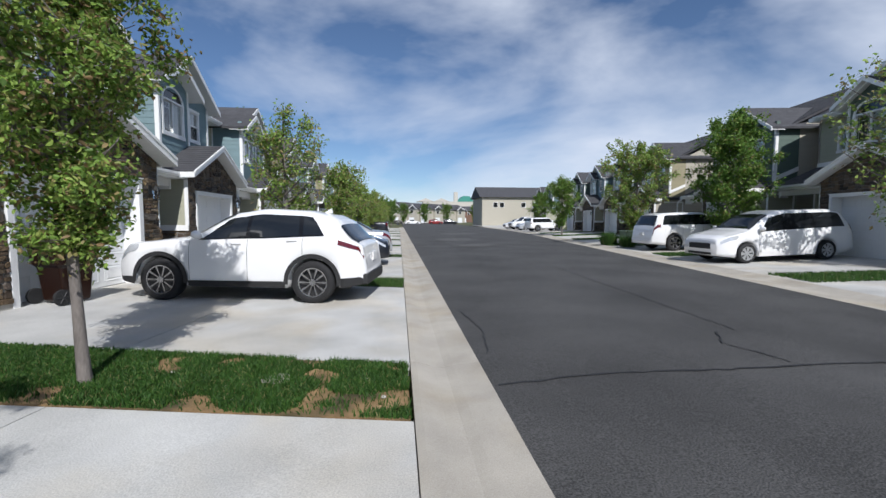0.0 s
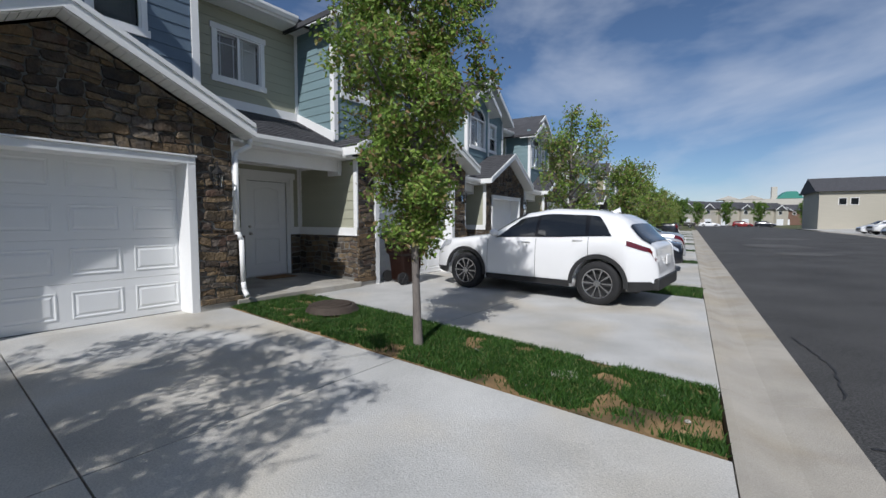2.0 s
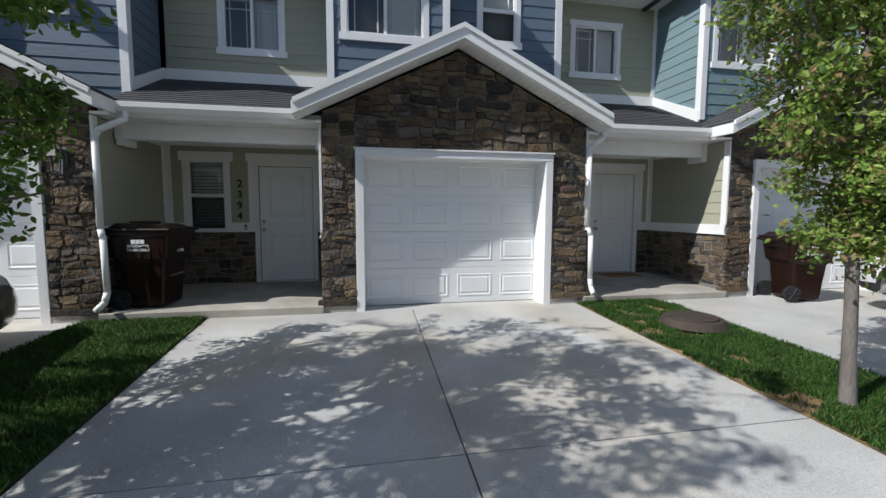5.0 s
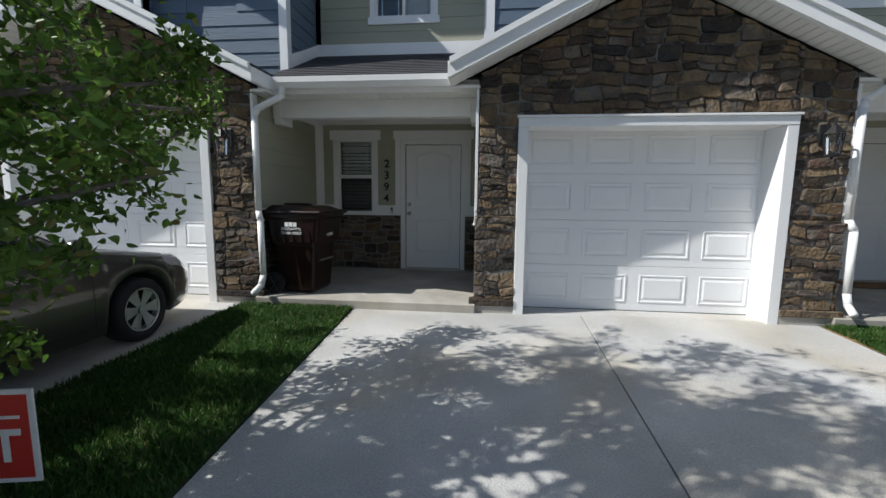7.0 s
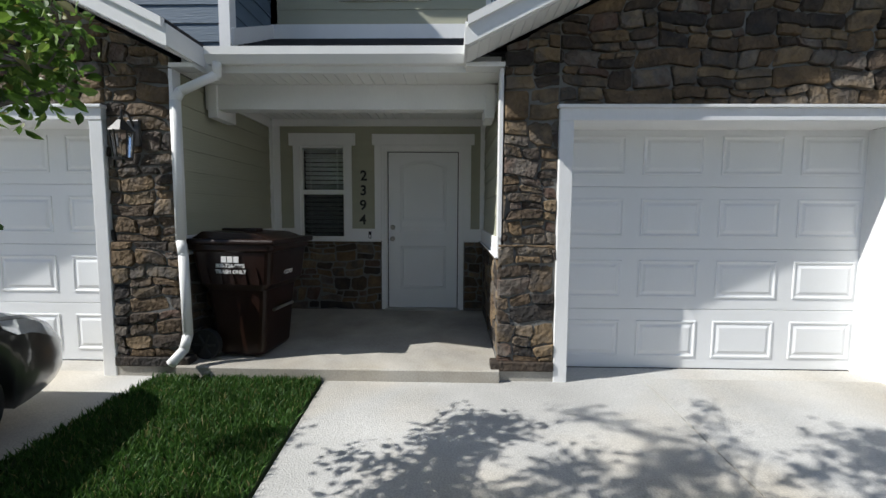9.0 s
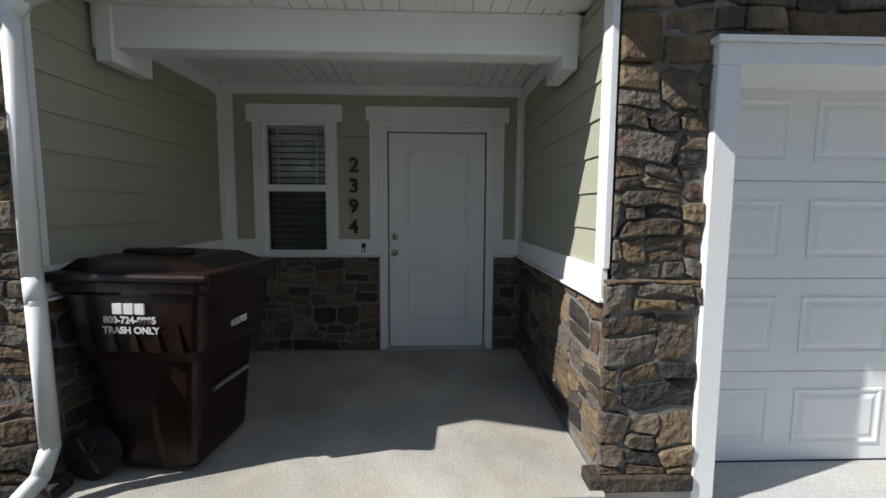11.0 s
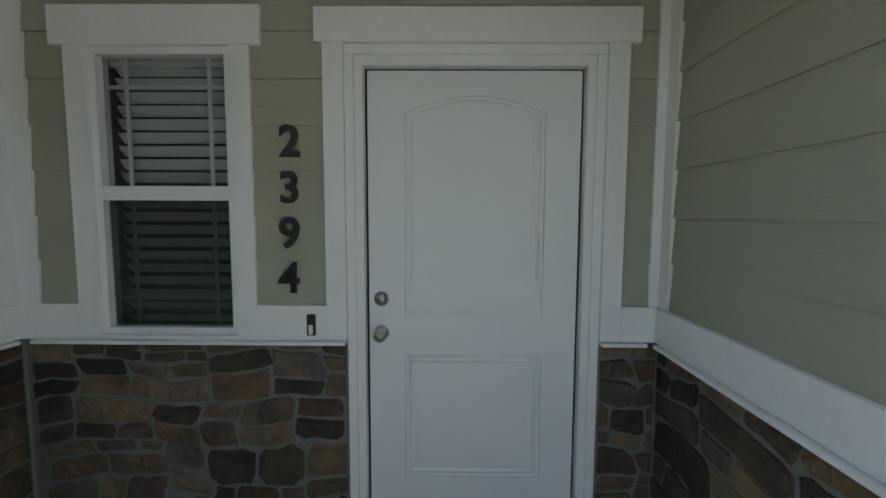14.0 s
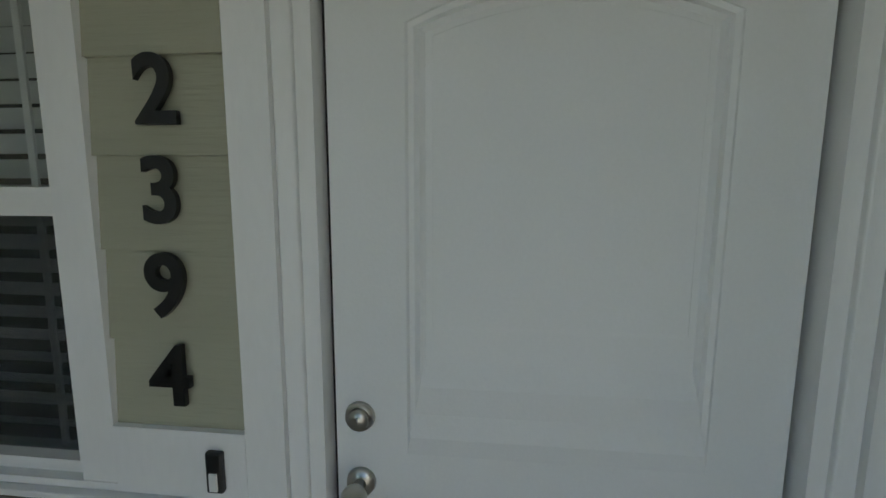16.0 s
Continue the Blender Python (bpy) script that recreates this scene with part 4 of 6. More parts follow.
    for u0, u1, z0, z1 in ((pl, wu0, 0, 2.78), (wu0, wu1, 0, wz0), (wu0, wu1, wz1, 2.78), (wu1, du0 - .055, 0, 2.78), (du0 - .055, du1 + .055, dz1 + .055, 2.78), (du1 + .055, -0.49, 0, 2.78)):
        back.box(bm, u0, u1, -0.16, 0.0, z0, z1)
    back.box(bm, du0 - 0.055, du1 + 0.055, -0.16, -0.112, 0.0, 2.36)
    split_parts("porch_wall", bm, wall_colour, H, "", near)
    boards(back, H, pl + 0.09, -0.58, 1.318, 2.63, wall_colour, [(wu0 - .085, wu1 + .085, 1.0, 2.5), (du0 - .17, du1 + .17, 0, 2.5)], joined=joined)
    stones(back, stone, [(pl + 0.02, 0.24), (pl + 0.02, 1.155), (-0.53, 1.155), (-0.53, 0.24)], rnd, (du0 - .09, du1 + .09, 2.5), joined, True)
    bm = bmesh.new()
    for u0, u1 in ((pl, du0 - 0.088), (du1 + 0.088, -0.49)):
        back.box(bm, u0, u1, -0.01, 0.004, 0.1, 1.155)
    split_parts("stone_backing", bm, MORTAR, H, "", near)
    tb = bmesh.new()
    for u0, u1 in ((pl + 0.06, du0 - 0.09), (du1 + 0.09, -0.59)):
        back.box(tb, u0, u1, 0.0, 0.050, 1.150, 1.166, 0.003)
    back.box(tb, pl, wu0 - 0.085, 0.0, 0.03, 1.168, 1.318)
    back.box(tb, wu1 + 0.085, du0 - 0.17, 0.0, 0.03, 1.168, 1.318)
    back.box(tb, wu0 - 0.085, wu1 + 0.085, 0.0, 0.03, 1.168, wz0)
    back.box(tb, du1 + 0.17, -0.49, 0.0, 0.03, 1.168, 1.318)
    back.box(tb, pl, pl + 0.09, 0.0, 0.021, 1.318, 2.63)
    back.box(tb, -0.58, -0.49, 0.0, 0.021, 1.318, 2.63)
    back.box(tb, pl, -0.49, 0.0, 0.035, 2.63, 2.715)
    split_parts("trim_board", tb, WHITE, H, "", near)
    front_door(H, back, du0, du1, dz0, dz1, near)
    window(H, back, wu0, wu1, wz0, wz1, trim=0.085, head=0.155, sill=False, ears=0.05, near=near)
    for i, ch in enumerate(number):
        text_mesh("house_number", ch, 0.178, BLACK, H, back.matrix(-2.083 - 0.005 * i, 0.024, 1.996 - 0.189 * i), 0.006, 0.004, "black metal house number")
    if number:
        bell = part("door_bell", back.box(bmesh.new(), -2.023, -1.987, 0.03, 0.045, 1.192, 1.282, 0.004), BLACK, H, "black door bell with a lit button")
        part("button", back.box(bmesh.new(), -2.014, -1.996, 0.045, 0.050, 1.199, 1.239, 0.002), VINYL, bell)
    # porch floor, ceiling, beam and roof
    part("porch_floor", prism(bmesh.new(), [(-2.03, 0.0), (0.10, 0.0), (0.10, FLOOR - 0.035), (0.088, FLOOR - 0.023), (-2.03, FLOOR + 0.01)], "y", pl - 0.02, -0.53), PORCH_CONCRETE, H, "smooth grey concrete porch floor")
    cb = bmesh.new()
    box(cb, -2.05, -0.14, pl, -0.49, 2.727, 2.76)
    y = pl
    while y < -0.58:
        box(cb, -2.04, -0.14, y + 0.004, y + 0.094, 2.713, 2.727)
        y += 0.10
    part("porch_ceiling", cb, VINYL, H, "white slatted vinyl porch ceiling")
    lt = bmesh.new()
    cylinder(lt, (-1.0, -2.0, 2.715), (-1.0, -2.0, 2.697), 0.085, 0.078, 24)
    fix = part("ceiling_light", lt, VINYL, H, "round white recessed porch light, unlit")
    lt = bmesh.new()
    cylinder(lt, (-1.0, -2.0, 2.699), (-1.0, -2.0, 2.691), 0.055, 0.045, 20)
    part("lens", lt, PRINT, fix)
    bb = bmesh.new()
    box(bb, -0.62, -0.47, pl, -0.52, 2.485, 2.712, 0.006)
    box(bb, -0.80, -0.45, pl + 0.03, pl + 0.12, 2.405, 2.710, 0.006)
    box(bb, -0.80, -0.45, -0.64, -0.55, 2.405, 2.710, 0.006)
    split_parts("porch_beam", bb, WHITE, H, "white boxed porch beam", near)
    roof = part("porch_roof", prism(bmesh.new(), [(-0.15, 2.84), (-0.15, 2.76), (-2.1, 3.50), (-2.1, 3.74)], "y", pl - 0.05, -0.43), SHINGLE, H, "dark grey shingle roof over the porch")
    shingles(roof, [(-0.13, pl - 0.05, 2.85), (-0.13, -0.43, 2.85), (-2.08, -0.43, 3.75), (-2.08, pl - 0.05, 3.75)], 16, joined=joined)
    gt = bmesh.new()
    box(gt, -0.17, -0.13, pl, -0.53, 2.71, 2.84)
    prism(gt, [(-0.13, 2.765), (-0.07, 2.765), (-0.03, 2.83), (-0.03, 2.895), (-0.04, 2.895), (-0.045, 2.83), (-0.08, 2.785), (-0.13, 2.785)], "y", pl + 0.25, -0.84)
    part("gutter", gt, VINYL, H, "white metal rain gutter")
    # garage gable roof
    for sgn, nm in ((-1, "left"), (1, "right")):
        y_e = GABLE_MID + sgn * GABLE_HALF
        z_e, z_a = 2.86, 2.86 + PITCH * GABLE_HALF
        def line(y):
            return z_a - PITCH * abs(y - GABLE_MID)
        r = part("gable_roof", prism(bmesh.new(), [(y_e, z_e - 0.03), (GABLE_MID, z_a - 0.03), (GABLE_MID, z_a + 0.07), (y_e, z_e + 0.07)], "x", -2.2, 0.33), SHINGLE, H, "dark grey shingle garage roof")
        shingles(r, [(0.345, y_e, z_e + 0.075), (-2.2, y_e, z_e + 0.075), (-2.2, GABLE_MID, z_a + 0.075), (0.345, GABLE_MID, z_a + 0.075)], 12, joined=joined)
        fb = bmesh.new()
        prism(fb, [(y_e, z_e - 0.11), (GABLE_MID, z_a - 0.11), (GABLE_MID, z_a + 0.05), (y_e, z_e + 0.05)], "x", 0.33, 0.37)
        prism(fb, [(y_e, z_e + 0.02), (GABLE_MID, z_a + 0.02), (GABLE_MID, z_a + 0.085), (y_e, z_e + 0.085)], "x", 0.35, 0.395)
        box(fb, -0.42, 0.37, min(y_e, y_e + sgn * 0.02), max(y_e, y_e + sgn * 0.02), z_e - 0.11, z_e + 0.05)
        part("fascia", fb, VINYL, H, "white fascia board")
        sf = bmesh.new()
        prism(sf, [(y_e, z_e - 0.11), (GABLE_MID, z_a - 0.11), (GABLE_MID, z_a - 0.085), (y_e, z_e - 0.085)], "x", -0.02, 0.335)
        k = 26
        for i in range(k):
            y0, y1 = y_e + (GABLE_MID - y_e) * (i + 0.06) / k, y_e + (GABLE_MID - y_e) * (i + 0.94) / k
            prism(sf, [(y0, line(y0) - 0.122), (y1, line(y1) - 0.122), (y1, line(y1) - 0.108), (y0, line(y0) - 0.108)], "x", 0.0, 0.33)
        split_parts("soffit_slat", sf, VINYL, H, "", near)
        a, b = (y_e, -0.49) if sgn < 0 else (3.40, y_e)
        part("eave_box", boxes((-0.42, 0.012, a, b, 2.715, 2.75)), VINYL, H)
    # upper storey: recessed porch side
    up = Wall((-2.08, 0, 0), (0, 1, 0), (1, 0, 0))
    yl, yr = pl - 0.02, -0.45
    uw0, uw1, uz0, uz1 = -2.28, -1.36, 4.32, 5.22
    bm = bmesh.new()
    for u0, u1, z0, z1 in ((yl, uw0, 2.7, 5.75), (uw0, uw1, 2.7, uz0), (uw0, uw1, uz1, 5.75), (uw1, yr, 2.7, 5.75)):
        up.box(bm, u0, u1, -0.16, 0, z0, z1)
    split_parts("upper_wall", bm, wall_colour, H, "", near)
    boards(up, H, yl, yr, 3.92, 5.68, wall_colour, [(uw0 - .08, uw1 + .08, 4.22, 5.33)], joined=joined)
    tb = bmesh.new()
    up.box(tb, yl, yr, 0, 0.035, 3.73, 3.92)
    up.box(tb, yr - 0.08, yr, 0, 0.03, 3.92, 5.68)
    up.box(tb, yl, yl + 0.08, 0, 0.03, 3.92, 5.68)
    split_parts("trim_board", tb, WHITE, H, "", near)
    window(H, up, uw0, uw1, uz0, uz1, slider=True, trim=0.09, head=0.11, blinds=True, near=near)
    # bay over the garage: a projecting half with an arched window, a set-back half with a narrow one
    b1 = Wall((-0.78, 0, 0), (0, 1, 0), (1, 0, 0))
    b2 = Wall((-1.0, 0, 0), (0, 1, 0), (1, 0, 0))
    bl = Wall((-0.78, -0.45, 0), (-1, 0, 0), (0, -1, 0))
    br = Wall((-1.0, 3.40, 0), (-1, 0, 0), (0, 1, 0))
    w1, w2 = (-0.175, 0.995, 4.23, 5.25), (2.00, 2.60, 4.36, 5.35)
    bm = bmesh.new()
    for W, u0, u1, w in ((b1, -0.45, 1.39, w1), (b2, 1.39, 3.40, w2)):
        ext = 0.42 if W is b1 else 0
        for a, b, c, d in ((u0, w[0], 3.0, 6.0), (w[0], w[1], 3.0, w[2]), (w[0], w[1], w[3] + ext, 6.0), (w[1], u1, 3.0, 6.0)):
            W.box(bm, a, b, -0.16, 0, c, d)
    box(bm, -2.1, -0.94, -0.45, -0.33, 3.0, 5.75)
    box(bm, -2.1, -1.16, 3.28, 3.40, 3.0, 5.75)
    box(bm, -1.16, -0.80, 1.27, 1.39, 3.0, 6.0)
    split_parts("bay_wall", bm, bay, H, "", near)
    boards(b1, H, -0.37, 1.33, 3.30, 5.95, bay, [(w1[0] - .1, w1[1] + .1, 4.0, 5.62)], joined=joined)
    boards(b2, H, 1.41, 3.30, 3.30, 5.95, bay, [(w2[0] - .08, w2[1] + .08, 4.1, 5.5)], joined=joined)
    boards(bl, H, 0.09, 1.29, 3.62, 5.68, bay, joined=joined)
    boards(br, H, 0.09, 1.07, 3.62, 5.68, bay, joined=joined)
    tb = bmesh.new()
    b1.box(tb, -0.475, -0.37, 0, 0.03, 3.2, 5.68)
    bl.box(tb, 0.0, 0.10, 0, 0.025, 3.2, 5.68)
    prism(tb, [(-0.78, 3.14), (-0.78, 3.36), (-2.06, 3.92), (-2.06, 3.72)], "y", -0.49, -0.45)
    prism(tb, [(-1.0, 3.24), (-1.0, 3.44), (-2.06, 3.92), (-2.06, 3.72)], "y", 3.40, 3.44)
    b1.box(tb, 1.31, 1.42, 0, 0.03, 3.4, 5.95)
    b2.box(tb, 3.31, 3.425, 0, 0.03, 3.2, 5.68)
    br.box(tb, 0.0, 0.10, 0, 0.025, 3.2, 5.68)
    split_parts("corner_board", tb, WHITE, H, "", True)
    window(H, b1, *w1, slider=True, trim=0.09, arch=0.40, near=near)
    window(H, b2, *w2, trim=0.08, head=0.10, near=near)
    # main roof, eaves and bay gable
    ez = 5.72
    y0, y1 = pl - 0.02, 3.42
    main = part("main_roof", prism(bmesh.new(), [(-1.62, ez), (-1.62, ez + 0.1), (-6.5, ez + 2.54), (-11.4, ez + 0.1), (-11.4, ez), (-6.5, ez + 2.44)], "y", y0, y1), SHINGLE, H, "dark grey shingle main roof")
    shingles(main, [(-1.60, y0, ez + 0.11), (-1.60, y1, ez + 0.11), (-6.5, y1, ez + 2.56), (-6.5, y0, ez + 2.56)], 22, joined=True)
    part("upper_soffit", boxes((-2.08, -1.60, y0, -0.45, ez - 0.05, ez - 0.01)), VINYL, H)
    gt = bmesh.new()
    box(gt, -1.62, -1.58, y0, -0.80, ez - 0.05, ez + 0.11)
    prism(gt, [(-1.58, ez), (-1.52, ez), (-1.48, ez + 0.07), (-1.48, ez + 0.12), (-1.58, ez + 0.12)], "y", y0 + 0.3, -0.80)
    part("upper_gutter", gt, VINYL, H)
    for x_f, mid, half in ((-0.40, 0.47, 1.28), (-0.62, 1.45, 2.22)):
        zb = 5.60
        peak = zb + half * 0.62
        for sgn in (-1, 1):
            ye = mid + sgn * half
            nm = part("bay_roof", prism(bmesh.new(), [(ye, zb), (mid, peak), (mid, peak + 0.1), (ye, zb + 0.1)], "x", -5.2, x_f), SHINGLE, H, "dark grey shingle bay roof")
            fb = prism(bmesh.new(), [(ye, zb - 0.09), (mid, peak - 0.09), (mid, peak + 0.08), (ye, zb + 0.08)], "x", x_f, x_f + 0.04)
            part("fascia", fb, VINYL, H, "white fascia board")
            sb = prism(bmesh.new(), [(ye, zb - 0.05), (mid, peak - 0.05), (mid, peak - 0.03), (ye, zb - 0.03)], "x", -1.2, x_f)
            part("soffit", sb, VINYL, H)
        gb = prism(bmesh.new(), [(mid - half + 0.3, zb + 0.1), (mid + half - 0.3, zb + 0.1), (mid, peak - 0.06)], "x", -1.3, -0.80 if x_f > -0.5 else -1.0)
        part("gable_wall", gb, bay, H)
    # shell behind
    split_parts("house_shell", boxes((-11.0, -10.8, y0, y1, 0, 5.75), (-11.0, -2.05, y0, y0 + 0.08, 0, 5.75), (-11.0, -2.05, y1 - 0.08, y1, 0, 5.75), (-10.8, -2.3, y0 + .1, y1 - .1, 2.72, 2.78)), BEIGE, H, "", near)
    for a, b in ((y0, y0 + 0.08), (y1 - 0.08, y1)):
        part("gable_end", prism(bmesh.new(), [(-11.0, 5.74), (-2.05, 5.74), (-6.5, 8.1)], "y", a, b), BEIGE, H)
    # downspout at the porch's left corner, lamp on the right pier
    ds = bmesh.new()
    yy = pl + 0.03
    tube(ds, [(-0.08, pl + 0.34, 2.78), (-0.08, pl + 0.33, 2.68), (0.0, yy + 0.03, 2.52), (0.03, yy, 2.44), (0.03, yy, 1.28), (0.07, yy + 0.04, 1.16), (0.07, yy + 0.05, 0.48), (0.12, yy + 0.04, 0.36), (0.25, yy + 0.01, 0.285)], 0.04, 8)
    part("downspout", ds, VINYL, H, "white painted metal downspout", True)
    lamp(H, 3.11, 2.12)
    return H


FRONT = -6.22
townhouse(pose(FRONT, 0, 0), 2.73, BLUE, SAGE, "2394", True, 7, "two-storey townhouse with stone garage front and slate blue bay")
townhouse(pose(FRONT, 6.51, 0), 2.556, TEAL, SAGE, "2392", True, 8, "two-storey townhouse with stone garage front and teal bay")
townhouse(pose(FRONT, -6.683, 0), 2.73, BLUE, SAGE, "", True, 9, "two-storey townhouse with stone garage front beside a grey sedan")
teal_unit = townhouse(along(FRONT, 13.44, 0), 2.89, TEAL, SAGE, "", False, 10, "distant two-storey townhouse with stone garage front and teal bay")
olive_unit = townhouse(along(FRONT, 27.6, 0), 2.89, OLIVE, BEIGE, "", False, 11, "distant two-storey townhouse with stone garage front and olive bay")
green_unit = townhouse(along(16.0, 13.25, 0.06, 0, 0, 172), 2.77, GREEN_SIDING, SAGE, "", False, 12, "two-storey townhouse with dark green bay across the street")
copy_thing(teal_unit, along(FRONT, 20.16, 0))
for y, unit in ((34.3, teal_unit), (41.0, olive_unit), (47.7, teal_unit), (58.0, olive_unit), (64.7, teal_unit), (71.4, olive_unit), (-13.4, teal_unit), (-20.1, olive_unit)):
    copy_thing(unit, along(FRONT, y, 0) if y > 0 else pose(FRONT, y, 0))
ROW = Vector((0.139, 0.990, 0))
for d, unit in ((-6.6, green_unit), (-13.2, olive_unit), (7.5, green_unit), (17.0, olive_unit), (23.1, green_unit), (29.7, teal_unit), (36.3, green_unit), (52.0, teal_unit), (58.6, olive_unit)):
    p = Vector((16.0, 13.25, 0.06)) + ROW * d
    copy_thing(unit, along(p.x, p.y, p.z, 0, 0, 172))

# ---- trees ----


def tree(x, y, z, height, low, radius, leaves, leaf, seed, mat, trunk_r=0.075, label="", top=0.35, limbs=26, droop=0.0, spread=0.22, clear=None, place=along):
    """A young street tree: tapered trunk, rising limbs with twigs, and loose leaves in sprays along them."""
    rnd = random.Random(seed)
    T = thing("tree", place(x, y, z), label, "tree", "street trees")
    bm = bmesh.new()
    pts, p = [], Vector((0, 0, -0.03))
    sway = Vector((rnd.uniform(-.05, .05), rnd.uniform(-.05, .05), 0))
    k = 12
    for i in range(k + 1):
        f = i / k
        pts.append((Vector((sway.x * f * 2 + 0.03 * math.sin(f * 5 + seed), sway.y * f * 2 + 0.03 * math.cos(f * 4 + seed), -0.03 + f * height * 0.93)), trunk_r * (1.2 if i == 0 else (1 - 0.93 * f) ** 0.8)))
    rings = []
    for c, r in pts:
        rings.append([bm.verts.new(c + Vector((math.cos(a), math.sin(a), 0)) * max(r, 0.006) * rnd.uniform(0.93, 1.07)) for a in [j * math.tau / 10 for j in range(10)]])
    for r0, r1 in zip(rings, rings[1:]):
        for j in range(10):
            bm.faces.new((r0[j], r0[(j + 1) % 10], r1[(j + 1) % 10], r1[j]))
    bm.faces.new(rings[-1])
    part("trunk", bm, BARK, T, "rough grey bark", True)
    br = bmesh.new()
    verts, faces, sprays = [], [], []

    def trunk_at(h):
        f = (h + 0.03) / (height * 0.93)
        i = min(k - 1, max(0, int(f * k)))
        return pts[i][0].lerp(pts[i + 1][0], f * k - i)

    def crown_r(h):
        f = (h - low) / (height - low)
        f = min(1, max(0, f))
        return radius * (min(1.0, (f / spread) ** 0.7) if f < spread else 1 - (1 - top) * ((f - spread) / (1 - spread)) ** 1.6) * (1 if f < 0.92 else 0.75)

    for i in range(limbs):
        h0 = low * 0.72 + (height * 0.86 - low * 0.72) * (i / limbs) ** 1.05
        a = i * 2.4 + rnd.uniform(-.5, .5)
        start = trunk_at(h0)
        reach = crown_r(h0 + 0.35) * rnd.uniform(0.75, 1.12)
        rise = reach * rnd.uniform(0.45, 0.95) - droop * reach * (1 - i / limbs)
        end = start + Vector((math.cos(a) * reach, math.sin(a) * reach, rise))
        if clear and y + end.y > clear[0] and end.z < clear[1]:      # pruned back from the drive
            end = start.lerp(end, max(0.2, (clear[0] - y) / end.y))
        midp = start.lerp(end, 0.5) + Vector((rnd.uniform(-.08, .08), rnd.uniform(-.08, .08), rnd.uniform(-.12, .02)))
        r = max(0.008, trunk_r * 0.42 * (1 - 0.6 * i / limbs))
        cylinder(br, start, midp, r, r * 0.65, 6)
        cylinder(br, midp, end, r * 0.65, r * 0.25, 6)
        for s in range(9):
            f = rnd.uniform(0.25, 1.0)
            q = start.lerp(midp, f * 2) if f < 0.5 else midp.lerp(end, f * 2 - 1)
            off = Vector((rnd.gauss(0, 1), rnd.gauss(0, 1), rnd.gauss(0.25, 0.8))).normalized() * rnd.uniform(0.18, 0.42) * (0.6 + radius * 0.4)
            if droop:
                off.z -= droop * rnd.uniform(0, 0.35)
            e = q + off
            if clear and y + e.y > clear[0] and e.z < clear[1]:
                continue
            cylinder(br, q, e, 0.006, 0.003, 4)
            sprays.append((q, e))
    for i in range(max(4, limbs // 4)):
        h = height * rnd.uniform(0.84, 0.97)
        q = trunk_at(min(h, height * 0.92))
        sprays.append((q, q + Vector((rnd.gauss(0, .2), rnd.gauss(0, .2), rnd.uniform(.15, .4)))))
    part("limb", br, BARK, T)
    per = max(1, leaves // len(sprays))
    for q, e in sprays:
        dens = rnd.uniform(0.35, 1.65)
        for i in range(int(per * dens)):
            f = rnd.random() ** 0.7
            c = q.lerp(e, f * 1.12) + Vector((rnd.gauss(0, 1), rnd.gauss(0, 1), rnd.gauss(0, 1))) * 0.055 * (0.6 + leaf * 9)
            L = leaf * rnd.uniform(0.6, 1.25)
            ax = Vector((rnd.gauss(0, 1), rnd.gauss(0, 1), rnd.gauss(-0.5, 0.7))).normalized()
            sd = ax.cross(Vector((rnd.gauss(0, 1), rnd.gauss(0, 1), rnd.gauss(0, 1)))).normalized() * L * 0.30
            up = ax.cross(sd).normalized() * L * 0.10
            n = len(verts)
            if leaf < 0.1:
                verts += [c, c + ax * L * 0.25 + sd * 0.85 + up, c + ax * L * 0.6 + sd * 0.8 + up, c + ax * L, c + ax * L * 0.6 - sd * 0.8 + up, c + ax * L * 0.25 - sd * 0.85 + up]
                faces += [(n, n + 1, n + 2, n + 3), (n, n + 3, n + 4, n + 5)]
            else:
                verts += [c, c + ax * L * 0.45 + sd + up, c + ax * L, c + ax * L * 0.45 - sd + up]
                faces += [(n, n + 1, n + 2), (n, n + 2, n + 3)]
    me = bpy.data.meshes.new("crown")
    me.from_pydata(verts, [], faces)
    me.materials.append(mat)
    ob = new("crown", me)
    ob.parent = T
    return T


tree(-2.59, 3.61, lot_z(-2.6), 4.9, 1.7, 0.88, 30000, 0.056, 21, LEAF_DRY, 0.05, "slender street tree with green and bronze leaves on the lawn", 0.42, 40, place=pose)
tree(-2.32, -3.13, lot_z(-2.3), 4.7, 1.2, 2.45, 48000, 0.072, 33, LEAF, 0.075, "spreading street tree with fresh green leaves beside the driveway", 0.7, 50, 0.55, 0.07, (-1.95, 2.35), pose)
tree(-2.7, 10.4, lot_z(-2.5), 4.25, 1.4, 1.2, 6000, 0.08, 5, LEAF_DRY, 0.08, "street tree with thin bronze-green leaves between driveways", 0.35, 24)
left_tree = tree(-2.3, 17.6, lot_z(-2.5), 3.9, 1.3, 1.2, 8000, 0.10, 6, LEAF_DRY, 0.08, "green street tree between driveways", 0.3, 22)
for y, s in ((24.4, 1.0), (31.1, 0.9), (37.8, 1.05), (44.5, 0.95), (51.3, 1.0), (58.0, 0.95), (66.0, 1.0)):
    t = copy_thing(left_tree, along(-2.2, y, lot_z(-2.2), 0, 0, y * 37))
    t.scale = (s, s, s)
tree(14.6, 16.2, 0.17, 6.2, 1.0, 1.75, 22000, 0.12, 41, LEAF, 0.09, "cone-shaped bright green street tree behind the van", 0.15, 40)
tree(14.2, 22.9, 0.14, 5.9, 1.2, 2.2, 15000, 0.13, 42, LEAF_DRY, 0.09, "broad bronze-green street tree across the street", 0.4, 28)
